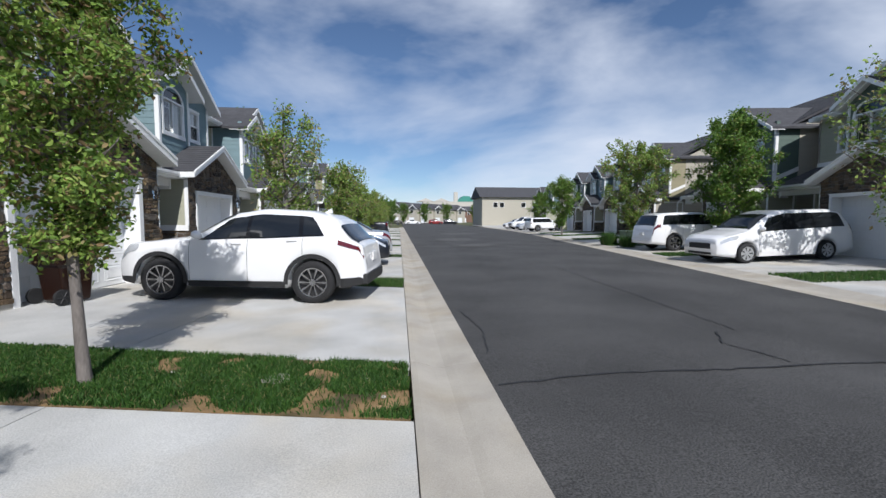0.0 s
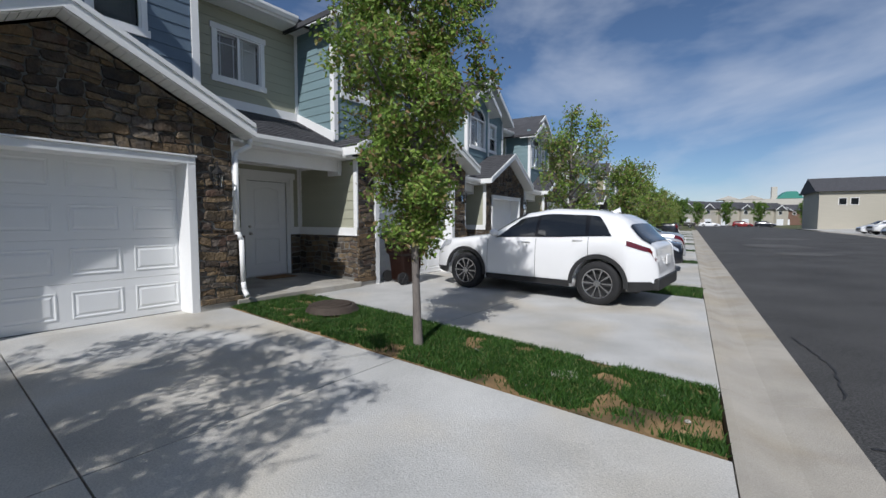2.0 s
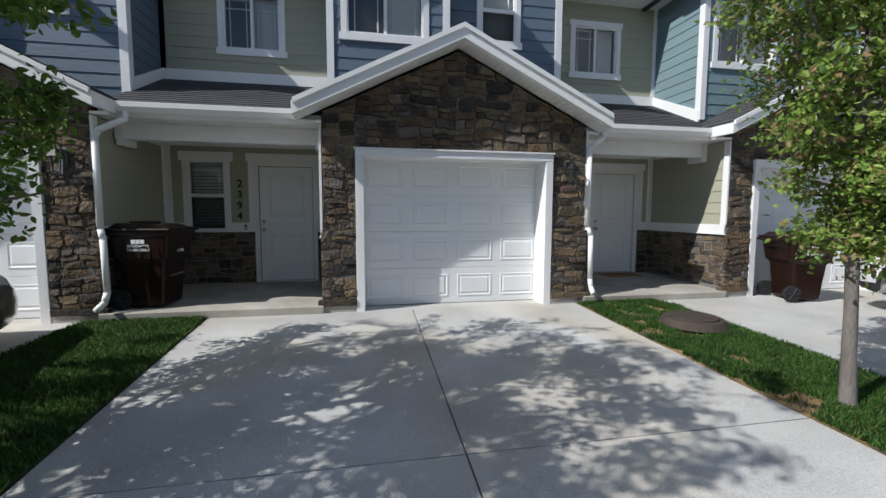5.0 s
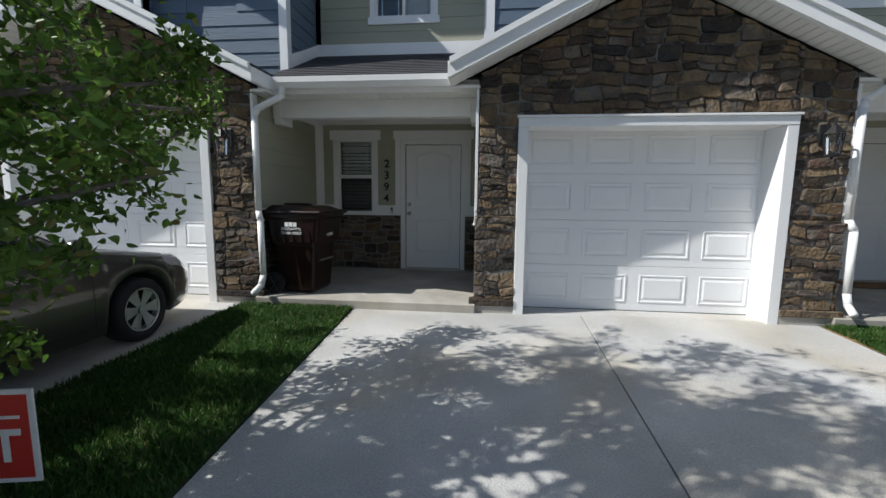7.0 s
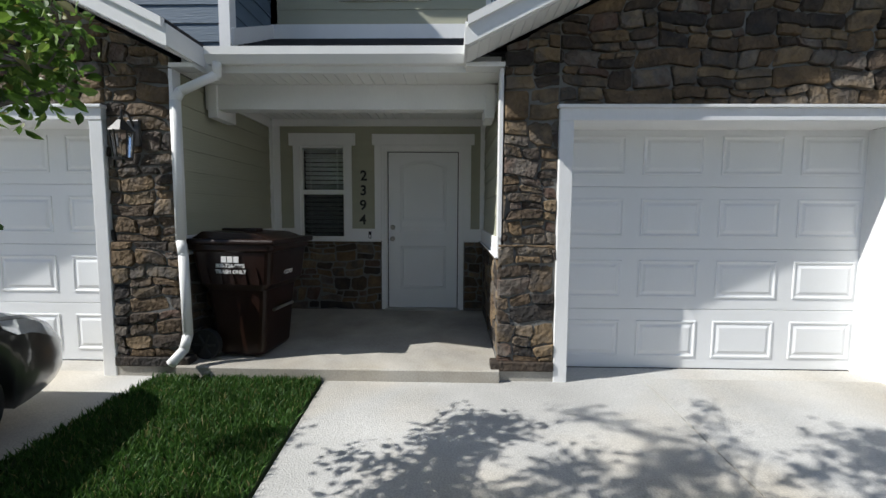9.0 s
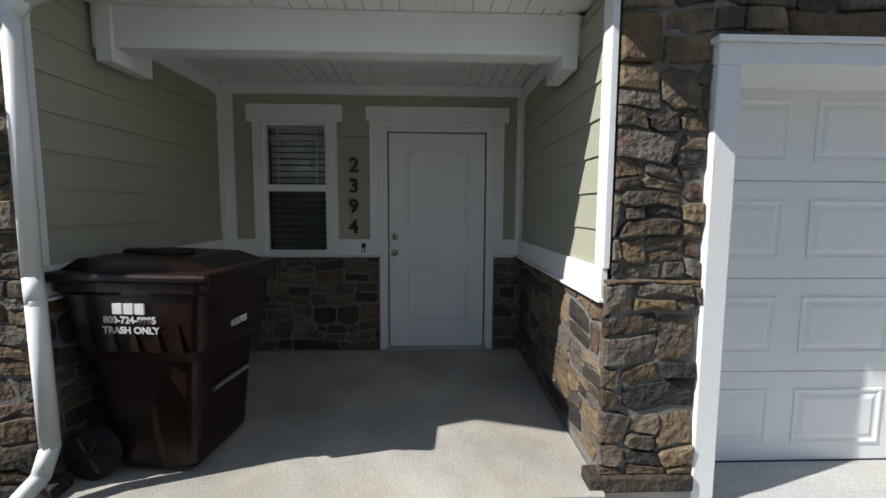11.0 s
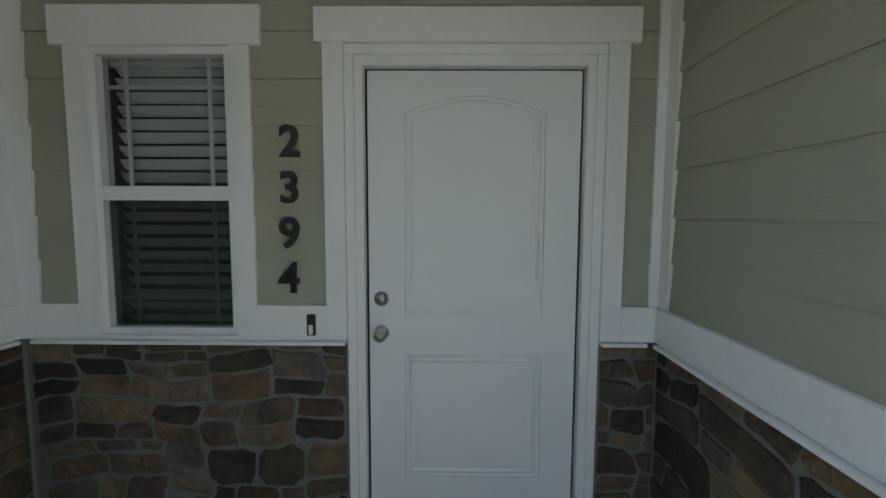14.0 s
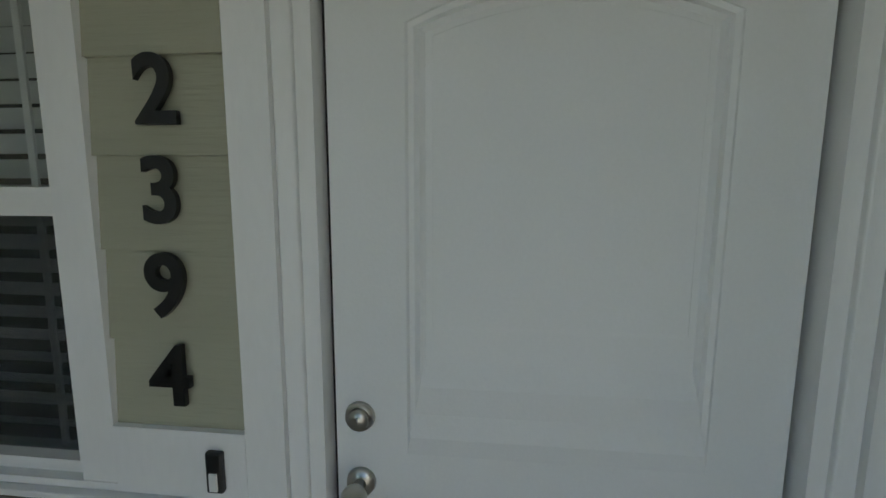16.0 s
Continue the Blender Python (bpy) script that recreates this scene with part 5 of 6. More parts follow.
tree(14.0, 9.6, 0.2, 5.6, 2.1, 1.9, 3000, 0.13, 43, LEAF_DRY, 0.09, "bronze-leaved street tree across the street", 0.4, 26)
right_tree = tree(15.2, 36.5, 0.1, 5.4, 1.4, 1.8, 9000, 0.15, 44, LEAF, 0.09, "light green street tree across the street", 0.25, 22)
for x, y, s in ((18.6, 52.0, 0.95), (-1.5, 92.0, 1.1), (1.5, 112.0, 1.1), (8.0, 126.0, 1.2), (15.0, 128.0, 1.2), (24.0, 128.0, 1.2), (-3.0, 80.0, 1.05)):
    t = copy_thing(right_tree, along(x, y, 0.0, 0, 0, x * 31))
    t.scale = (s, s, s)
tree(-15.5, 36.0, 0.0, 10.0, 3.0, 4.2, 5000, 0.32, 45, LEAF, 0.2, "tall broad tree behind the townhouses", 0.5, 30)

# ---- cars ----


def interp(rows, x):
    if x <= rows[0][0]:
        return rows[0][1]
    for (x0, y0), (x1, y1) in zip(rows, rows[1:]):
        if x <= x1:
            f = (x - x0) / (x1 - x0)
            f = f * f * (3 - 2 * f) * 0.5 + f * 0.5
            return y0 + (y1 - y0) * f
    return rows[-1][1]


def car_pose(front, rear, z_front, z_rear):
    """front, rear: plan places midway between the front and the rear wheels."""
    f, r = Vector((*front, z_front)), Vector((*rear, z_rear))
    x = (f - r).normalized()
    y = Vector((0, 0, 1)).cross(x).normalized()
    z = x.cross(y)
    m = Matrix((x, y, z)).transposed().to_4x4()
    m.translation = (f + r) / 2
    return m


def car(m, name, spec, body, label, detail=True):
    """A car by its outline. Its nose points along +x; the origin lies on the ground midway between the axles. In spec, x runs from the nose backwards."""
    C = thing(name, m, label, "car", "parked cars")
    L, W, over, base, wr = spec["length"], spec["width"], spec["overhang"], spec["wheelbase"], spec["wheel"]
    top, belt, sill = spec["top"], spec["belt"], spec["sill"]
    arch = wr * 1.17
    axles = (over, over + base)

    def bottom(x):
        z = sill + (0.06 * (1 - x / 0.5) if x < 0.5 else 0) + (0.08 * (1 - (L - x) / 0.5) if x > L - 0.5 else 0)
        for a in axles:
            d = abs(x - a)
            if d < arch:
                z = max(z, wr + math.sqrt(arch * arch - d * d))
        return z

    def plan(x):
        e = spec.get("taper", 0.55)
        f = 1.0
        if x < e:
            f = 1 - 0.20 * (1 - x / e) ** 2.2
        if x > L - e:
            f = 1 - spec.get("tail", 0.14) * (1 - (L - x) / e) ** 2.2
        return f

    def section(x):
        w = W / 2 * plan(x)
        zt, zb, zl = interp(top, x), interp(belt, x), bottom(x)
        zb = min(zb, zt - 0.03)
        zl = min(zl, zb - 0.12)
        glass = max(0.0, min(1.0, (zt - zb - 0.08) / 0.35))
        wr_top = w * (0.90 - spec["tumble"] * glass)
        mid = zl + (zb - zl) * 0.55
        return [(w * 0.955, zl), (w * 0.985, zl + (zb - zl) * 0.18), (w, mid), (w * 0.99, zl + (zb - zl) * 0.82), (w * 0.955, zb),
                (w * 0.955 + (wr_top - w * 0.955) * 0.5, zb + (zt - zb) * 0.52), (wr_top, zt - 0.055 - 0.02 * glass), (wr_top * 0.86, zt - 0.018), (wr_top * 0.5, zt - 0.004), (0, zt)]

    def surface(x, v, side, off=0.0):
        s = section(min(max(x, 0.0), L))
        i = min(int(v), len(s) - 2)
        f = v - i
        (y0, z0), (y1, z1) = s[i], s[i + 1]
        ny, nz = (z1 - z0), -(y1 - y0)
        n = math.hypot(ny, nz) or 1
        if ny < 0 and nz < 0:
            ny, nz = -ny, -nz
        return Vector((over + base / 2 - x, side * (y0 + (y1 - y0) * f + ny / n * off), z0 + (z1 - z0) * f + nz / n * off))

    n_st = 72 if detail else 36
    xs = sorted({L * i / n_st for i in range(n_st + 1)} | {a + s * arch * f for a in axles for s in (-1, 1) for f in (0.999, 0.97, 0.93, 0.85, 0.75, 0.6, 0.4, 0.2)} | {0.03, 0.08, L - 0.03, L - 0.08})
    bm = bmesh.new()
    rows_v = []
    for x in xs:
        s = section(x)
        ring = [bm.verts.new((over + base / 2 - x, y, z)) for y, z in s] + [bm.verts.new((over + base / 2 - x, -y, z)) for y, z in s[-2::-1]]
        rows_v.append(ring)
    for r0, r1 in zip(rows_v, rows_v[1:]):
        for i in range(len(r0) - 1):
            bm.faces.new((r0[i], r0[i + 1], r1[i + 1], r1[i]))
        bm.faces.new((r0[-1], r0[0], r1[0], r1[-1]))
    bm.faces.new(rows_v[0])
    bm.faces.new(rows_v[-1])
    bmesh.ops.recalc_face_normals(bm, faces=bm.faces)
    part("body", bm, body, C, "", True)

    def patch(name, x0, x1, v0, v1, side, mat, off=0.006, nx=8, nv=3, parent=None, lab="", slant=0.0, both=False):
        b = bmesh.new()
        g = []
        for i in range(nx + 1):
            row = []
            for j in range(nv + 1):
                f = j / nv
                x = x0 + (x1 - x0) * i / nx
                if isinstance(slant, tuple):
                    x = (x0 + slant[0] * f) + ((x1 + slant[1] * f) - (x0 + slant[0] * f)) * i / nx
                row.append(b.verts.new(surface(x, v0 + (v1 - v0) * f, side, off)))
            g.append(row)
        if both:
            for i, row in enumerate(g):
                x = x0 + (x1 - x0) * i / nx
                for j in range(nv - 1, -1, -1):
                    row.append(b.verts.new(surface(x, v0 + (v1 - v0) * j / nv, -side, off)))
        for r0, r1 in zip(g, g[1:]):
            for j in range(len(r0) - 1):
                b.faces.new((r0[j], r0[j + 1], r1[j + 1], r1[j]))
        bmesh.ops.recalc_face_normals(b, faces=b.faces)
        return part(name, b, mat, parent or C, lab, True)

    # windows
    for side in (1, -1):
        for a, b, s0, s1 in spec["windows"]:
            patch("side_window", a, b, 4.14, 5.74, side, CAR_GLASS, 0.014, 10, 5, None, "dark tinted glass", (s0, s1))
        wa, wb = spec["windows"][0], spec["windows"][-1]
        patch("pillar_trim", wa[0] - 0.03, wb[1] + 0.02, 4.07, 5.80, side, GLOSS_BLACK, 0.009, 16, 5, None, "black pillar trim", (wa[2], wb[3]))
        for a, b in spec.get("lamps_front", ()):
            patch("headlight", a, b, 3.1, 4.1, side, CLEAR_LENS, 0.010, 5, 3, None, "clear headlight")
        for a, b in spec.get("lamps_rear", ()):
            patch("tail_light", a, b, spec.get("tail_v", (3.1, 4.0))[0], spec.get("tail_v", (3.1, 4.0))[1], side, RED_LENS, 0.012, 5, 3, None, "red tail light")
        if detail:
            for x in spec["seams"]:
                patch("door_seam", x, x + 0.008, 0.5, 4.0, side, CLADDING, 0.003, 1, 8)
            patch("rocker_trim", over + arch + 0.05, over + base - arch - 0.05, 0.0, 0.75, side, CLADDING if spec.get("clad") else body, 0.008, 6, 2)
            for x in spec["handles"]:
                hb = bmesh.new()
                p = surface(x, 3.55, side, 0.018)
                box(hb, p.x - 0.09, p.x + 0.09, p.y - 0.012, p.y + 0.012, p.z - 0.014, p.z + 0.014, 0.008)
                part("door_handle", hb, body, C)
            mb = bmesh.new()
            p = surface(spec["mirror"], 4.3, side, 0.10)
            ball(mb, p + Vector((0, side * 0.03, 0.03)), 0.10, 14, 8, (0.75, 1.15, 0.72))
            cylinder(mb, p - Vector((0, side * 0.12, 0.02)), p, 0.03, 0.04, 8)
            part("wing_mirror", mb, body, C, "", True)
        if spec.get("clad"):
            for a in axles:
                b = bmesh.new()
                prev = None
                for i in range(25):
                    t = math.pi * i / 24 * 1.06 - 0.09
                    vs = []
                    for r, off in ((arch - 0.012, 0.012), (arch + 0.062, 0.014)):
                        xx, zz = a - math.cos(t) * r, max(wr + math.sin(t) * r, sill + 0.01)
                        w = W / 2 * plan(xx)
                        vs.append(b.verts.new((over + base / 2 - xx, side * (w * 0.995 + off), zz)))
                    if prev:
                        b.faces.new((prev[0], prev[1], vs[1], vs[0]))
                    prev = vs
                part("arch_trim", b, CLADDING, C, "black plastic arch trim", True)
    for a, b in spec["screens"]:
        patch("windscreen" if a < L / 2 else "rear_window", a, b, 6.3, 9.0, 1, CAR_GLASS, 0.014, 8, 4, None, "dark tinted glass", 0.0, True)
    if spec.get("clad"):
        for x0, x1 in ((0.02, 0.5), (L - 0.5, L - 0.02)):
            patch("bumper_trim", x0, x1, 0.0, 1.05, 1, CLADDING, 0.008, 6, 2)
            patch("bumper_trim", x0, x1, 0.0, 1.05, -1, CLADDING, 0.008, 6, 2)
    # grille and bumpers at the nose, plate at the tail
    zt = interp(top, 0)
    gb = boxes((over + base / 2 - 0.02, over + base / 2 + 0.012, -W * 0.26, W * 0.26, zt - 0.24, zt - 0.05), bevel=0.01)
    part("grille", gb, CLADDING, C, "black grille")
    gb = boxes((over + base / 2 - 0.02, over + base / 2 + 0.014, -W * 0.28, W * 0.28, sill + 0.08, sill + 0.16), bevel=0.01)
    part("lower_grille", gb, CLADDING, C)
    xr = over + base / 2 - L
    part("number_plate", boxes((xr - 0.012, xr + 0.01, -0.15, 0.15, 0.72, 0.87)), PRINT, C)
    part("rear_bumper", boxes((xr - 0.03, xr + 0.12, -W * 0.40, W * 0.40, sill + 0.06, sill + 0.26), bevel=0.03), CLADDING if spec.get("clad") else body, C)
    ub = boxes((over + base / 2 - L + 0.3, over + base / 2 - 0.3, -W * 0.38, W * 0.38, sill - 0.02, sill + 0.10))
    part("underbody", ub, CLADDING, C)
    if spec.get("fin"):
        fb = bmesh.new()
        p = surface(spec["fin"], 9.0, 1)
        prism(fb, [(p.x + 0.10, p.z), (p.x - 0.08, p.z), (p.x - 0.06, p.z + 0.09)], "y", -0.02, 0.02)
        part("antenna_fin", fb, body, C)
    if spec.get("rails"):
        for side in (1, -1):
            rb = bmesh.new()
            a, b = spec["rails"]
            tube(rb, [surface(a, 7, side, 0.0), surface(a + 0.1, 7, side, 0.05), surface(b - 0.1, 7, side, 0.05), surface(b, 7, side, 0.0)], 0.014, 6)
            part("roof_rail", rb, CLADDING, C)
    if spec.get("bed"):
        a, b = spec["bed"]
        part("cargo_bed", boxes((over + base / 2 - b, over + base / 2 - a, -W * 0.42, W * 0.42, interp(top, (a + b) / 2) - 0.01, interp(top, (a + b) / 2) + 0.012)), CLADDING, C)
    # wheels
    for a in axles:
        for side in (1, -1):
            x = over + base / 2 - a
            y_out = side * (W / 2 - 0.015)
            tb = bmesh.new()
            prof = [(wr * 0.66, 0.0), (wr * 0.72, 0.012), (wr * 0.92, 0.012), (wr * 0.985, -0.015), (wr, -0.05), (wr, -0.17), (wr * 0.97, -0.21), (wr * 0.6, -0.21)]
            seg = 32 if detail else 18
            g = [[tb.verts.new((x + r * math.cos(t), y_out + side * d, wr + r * math.sin(t))) for r, d in prof] for t in [math.tau * i / seg for i in range(seg)]]
            for i in range(seg):
                for j in range(len(prof) - 1):
                    tb.faces.new((g[i][j], g[i][j + 1], g[(i + 1) % seg][j + 1], g[(i + 1) % seg][j]))
            bmesh.ops.recalc_face_normals(tb, faces=tb.faces)
            tyre = part("wheel", tb, RUBBER, C, "black tyre", True)
            # black disc across the rim: shade between the spokes, put in as colour
            rb = bmesh.new()
            R = wr * 0.70
            bmesh.ops.create_cone(rb, cap_ends=True, segments=seg, radius1=R, radius2=R, depth=0.02, matrix=Matrix.Translation((x, y_out - side * 0.09, wr)) @ Matrix.Rotation(math.pi / 2, 4, "X"))
            part("spoke_gap_shade", rb, CLADDING, tyre)
            sb = bmesh.new()
            kn = spec.get("spokes", 10)
            for i in range(seg):
                t0, t1 = math.tau * i / seg, math.tau * (i + 1) / seg
                q = [sb.verts.new((x + r * math.cos(t), y_out + side * d, wr + r * math.sin(t))) for t in (t0, t1) for r, d in ((R, 0.006), (R * 0.90, 0.0), (R * 0.88, -0.06))]
                sb.faces.new((q[0], q[1], q[4], q[3]))
                sb.faces.new((q[1], q[2], q[5], q[4]))
            for i in range(kn):
                t = math.tau * i / kn
                wd = math.pi / kn * spec.get("spoke_w", 0.42)
                q = []
                for r, d, ww in ((R * 0.16, -0.015, wd * 2.2), (R * 0.55, -0.012, wd * 1.15), (R * 0.91, -0.004, wd)):
                    for s in (-1, 1):
                        q.append(sb.verts.new((x + r * math.cos(t + s * ww), y_out + side * d, wr + r * math.sin(t + s * ww))))
                sb.faces.new((q[0], q[1], q[3], q[2]))
                sb.faces.new((q[2], q[3], q[5], q[4]))
            bmesh.ops.create_cone(sb, cap_ends=True, segments=16, radius1=R * 0.22, radius2=R * 0.17, depth=0.03, matrix=Matrix.Translation((x, y_out - side * 0.008, wr)) @ Matrix.Rotation(math.pi / 2 * side, 4, "X"))
            bmesh.ops.recalc_face_normals(sb, faces=sb.faces)
            part("rim", sb, spec.get("rim", ALLOY), tyre, "silver wheel rim")
    return C


SUV = dict(tail=0.24, length=4.44, width=1.86, overhang=0.84, wheelbase=2.70, wheel=0.375, sill=0.27, tumble=0.20, clad=True, spokes=10, fin=3.55,
           top=[(0, 0.78), (0.03, 0.92), (0.22, 1.02), (1.10, 1.12), (1.30, 1.16), (2.10, 1.58), (2.60, 1.655), (3.3, 1.63), (3.72, 1.56), (3.86, 1.49), (4.24, 1.14), (4.37, 1.04), (4.44, 0.66)],
           belt=[(0, 0.74), (0.30, 0.97), (1.2, 1.06), (2.5, 1.10), (3.9, 1.17), (4.44, 1.0)],
           windows=[(1.55, 2.36, 0.46, 0.0), (2.42, 3.30, 0.0, -0.05), (3.36, 3.72, -0.03, -0.26)], screens=[(1.36, 2.06), (3.99, 4.30)],
           seams=[1.36, 2.39, 3.36], handles=[2.20, 3.18], mirror=1.55, lamps_front=[(0.06, 0.46)], lamps_rear=[(3.98, 4.40)], tail_v=(3.25, 3.78), spoke_w=0.24)
HATCH = dict(length=4.1, width=1.72, overhang=0.82, wheelbase=2.50, wheel=0.30, sill=0.20, tumble=0.20, spokes=7,
             top=[(0, 0.68), (0.05, 0.80), (0.9, 1.0), (1.1, 1.06), (1.9, 1.45), (2.4, 1.52), (3.4, 1.46), (3.75, 1.38), (4.0, 1.05), (4.1, 0.6)],
             belt=[(0, 0.6), (0.4, 0.82), (1.2, 0.94), (3.8, 1.02), (4.1, 0.9)],
             windows=[(1.5, 2.2, 0.4, 0.0), (2.28, 3.1, 0.0, 0.0), (3.18, 3.6, 0.0, -0.2)], screens=[(1.12, 1.9), (3.74, 3.98)],
             seams=[1.25, 2.24, 3.14], handles=[2.1, 3.0], mirror=1.45, lamps_front=[(0.10, 0.60)], lamps_rear=[(3.75, 4.05)])
SEDAN = dict(length=4.45, width=1.72, overhang=0.86, wheelbase=2.62, wheel=0.305, sill=0.19, tumble=0.22, spokes=6, spoke_w=0.62, rim=HUBCAP,
             top=[(0, 0.56), (0.10, 0.70), (0.4, 0.80), (1.15, 0.94), (1.3, 0.98), (2.0, 1.37), (2.45, 1.435), (3.05, 1.39), (3.75, 1.06), (4.2, 1.02), (4.38, 0.94), (4.45, 0.55)],
             belt=[(0, 0.54), (0.4, 0.74), (1.2, 0.87), (3.6, 0.95), (4.2, 0.95), (4.45, 0.8)],
             windows=[(1.62, 2.32, 0.40, 0.0), (2.40, 3.12, 0.0, -0.12)], screens=[(1.33, 1.98), (3.10, 3.70)],
             seams=[1.35, 2.36, 3.2], handles=[2.22, 3.08], mirror=1.52, lamps_front=[(0.12, 0.55)], lamps_rear=[(4.12, 4.42)])
VAN = dict(length=5.1, width=1.95, overhang=0.98, wheelbase=3.0, wheel=0.335, sill=0.22, tumble=0.15, spokes=7, spoke_w=0.6, rim=HUBCAP,
           top=[(0, 0.74), (0.04, 0.86), (0.28, 0.96), (0.95, 1.09), (1.1, 1.14), (1.95, 1.62), (2.5, 1.74), (4.2, 1.73), (4.7, 1.66), (5.0, 1.15), (5.1, 0.6)],
           belt=[(0, 0.70), (0.4, 0.90), (1.2, 1.02), (4.9, 1.1), (5.1, 0.9)],
           windows=[(1.5, 2.3, 0.45, 0.0), (2.38, 3.45, 0.0, 0.0), (3.53, 4.62, 0.0, -0.12)], screens=[(1.14, 1.92), (4.72, 4.98)],
           seams=[1.4, 2.34, 3.49], handles=[2.2, 2.5], mirror=1.45, lamps_front=[(0.10, 0.66)], lamps_rear=[(4.86, 5.06)], tail_v=(3.5, 4.6))
BIG_SUV = dict(length=5.0, width=1.95, overhang=0.98, wheelbase=2.95, wheel=0.38, sill=0.29, tumble=0.15, spokes=6, spoke_w=0.5, rails=(2.2, 4.2),
               top=[(0, 0.78), (0.06, 0.95), (0.35, 1.07), (1.2, 1.18), (1.4, 1.22), (2.1, 1.68), (2.6, 1.77), (4.2, 1.76), (4.6, 1.68), (4.88, 1.15), (5.0, 0.65)],
               belt=[(0, 0.76), (0.4, 1.0), (1.3, 1.12), (4.7, 1.2), (5.0, 1.0)],
               windows=[(1.68, 2.5, 0.4, 0.0), (2.6, 3.5, 0.0, 0.0), (3.6, 4.5, 0.0, -0.2)], screens=[(1.42, 2.1), (4.62, 4.85)],
               seams=[1.5, 2.55, 3.55], handles=[2.4, 3.4], mirror=1.7, lamps_front=[(0.08, 0.5)], lamps_rear=[(4.6, 4.96)], tail_v=(3.4, 4.4))
BOXY = dict(length=4.25, width=1.75, overhang=0.75, wheelbase=2.58, wheel=0.36, sill=0.36, tumble=0.06, spokes=6, spoke_w=0.55, taper=0.25, rails=(2.0, 3.9),
            top=[(0, 0.9), (0.04, 1.0), (1.1, 1.08), (1.25, 1.1), (1.7, 1.55), (1.95, 1.63), (4.0, 1.63), (4.12, 1.55), (4.22, 1.05), (4.25, 0.6)],
            belt=[(0, 0.88), (0.4, 1.0), (1.3, 1.05), (4.2, 1.05)],
            windows=[(1.5, 2.2, 0.2, 0.0), (2.3, 3.05, 0.0, 0.0), (3.15, 3.95, 0.0, 0.0)], screens=[(1.28, 1.72), (4.12, 4.2)],
            seams=[1.4, 2.25, 3.1], handles=[2.1, 2.95], mirror=1.5, lamps_front=[(0.05, 0.2)], lamps_rear=[(4.1, 4.22)])
PICKUP = dict(length=5.6, width=1.95, overhang=0.95, wheelbase=3.55, wheel=0.39, sill=0.38, tumble=0.12, spokes=6, spoke_w=0.5, taper=0.3, bed=(3.55, 5.5),
              top=[(0, 0.95), (0.05, 1.05), (1.2, 1.18), (1.35, 1.2), (1.95, 1.72), (2.3, 1.82), (3.1, 1.80), (3.35, 1.65), (3.45, 1.24), (5.55, 1.24), (5.6, 0.7)],
              belt=[(0, 0.93), (0.4, 1.08), (1.4, 1.15), (5.5, 1.18), (5.6, 1.0)],
              windows=[(1.6, 2.3, 0.25, 0.0), (2.4, 3.1, 0.0, 0.0)], screens=[(1.38, 1.95)],
              seams=[1.5, 2.35, 3.2], handles=[2.2, 3.05], mirror=1.6, lamps_front=[(0.05, 0.3)], lamps_rear=[(5.4, 5.58)], tail_v=(2.6, 4.2))

car(car_pose((-4.43, 8.24), (-1.73, 8.19), lot_z(-4.44) - 0.01, lot_z(-1.75) - 0.01), "car", SUV, CAR_WHITE, "white compact crossover with black arch trim parked nose to the garage")
car(STREET @ car_pose((-0.95, 13.91), (-3.45, 13.91), lot_z(-0.95), lot_z(-3.45)), "car", HATCH, CAR_NAVY, "black hatchback parked with its nose to the street")
car(STREET @ car_pose((-3.7, 16.85), (-1.05, 16.85), lot_z(-3.7), lot_z(-1.05)), "car", SEDAN, CAR_SILVER, "silver sedan parked with its tail to the street", False)
car(car_pose((-4.80, -4.50), (-2.18, -4.50), lot_z(-4.8), lot_z(-2.18)), "car", SEDAN, CAR_GREY, "dark grey-brown sedan with silver hubcaps parked on the driveway")
car(STREET @ car_pose((11.65, 13.44), (14.65, 13.50), far_z(11.65, 13), far_z(14.65, 13)), "car", VAN, CAR_WHITE, "white minivan parked nose to the street in tree shade")
car(STREET @ car_pose((15.75, 18.82), (12.8, 18.82), far_z(15.75, 18), far_z(12.8, 18)), "car", BIG_SUV, CAR_WHITE, "white sport utility vehicle parked tail to the street")
car(STREET @ car_pose((18.9, 49.60), (16.32, 49.19), 0.12, 0.08), "car", BOXY, CAR_WHITE, "white boxy off-road vehicle parked across the street", False)
car(STREET @ car_pose((-5.3, 34.10), (-1.75, 34.10), lot_z(-5.3), lot_z(-1.75)), "car", PICKUP, CAR_NAVY, "black pickup truck parked tail to the street", False)
car(STREET @ car_pose((17.2, 60.45), (20.7, 60.96), 0.05, 0.1), "car", PICKUP, CAR_WHITE, "white pickup truck parked far down the street", False)
car(STREET @ car_pose((16.9, 55.80), (19.5, 56.21), 0.05, 0.1), "car", SEDAN, CAR_SILVER, "silver sedan parked far down the street", False)
car(STREET @ car_pose((17.6, 66.13), (20.2, 66.44), 0.05, 0.1), "car", HATCH, CAR_WHITE, "white hatchback parked far down the street", False)
car(STREET @ car_pose((12.0, 121.91), (9.4, 121.91), 0.0, 0.0), "car", HATCH, CAR_RED, "red hatchback at the far end of the street", False)
car(STREET @ car_pose((5.5, 122.94), (2.9, 122.94), 0.0, 0.0), "car", SEDAN, CAR_WHITE, "white sedan at the far end of the street", False)
car(STREET @ car_pose((-3.5, 107.45), (0.0, 107.45), 0.0, 0.0), "car", PICKUP, CAR_GREY, "grey pickup truck at the far end of the street", False)
car(STREET @ car_pose((16.5, 123.98), (13.9, 123.98), 0.0, 0.0), "car", HATCH, CAR_NAVY, "dark hatchback at the far end of the street", False)

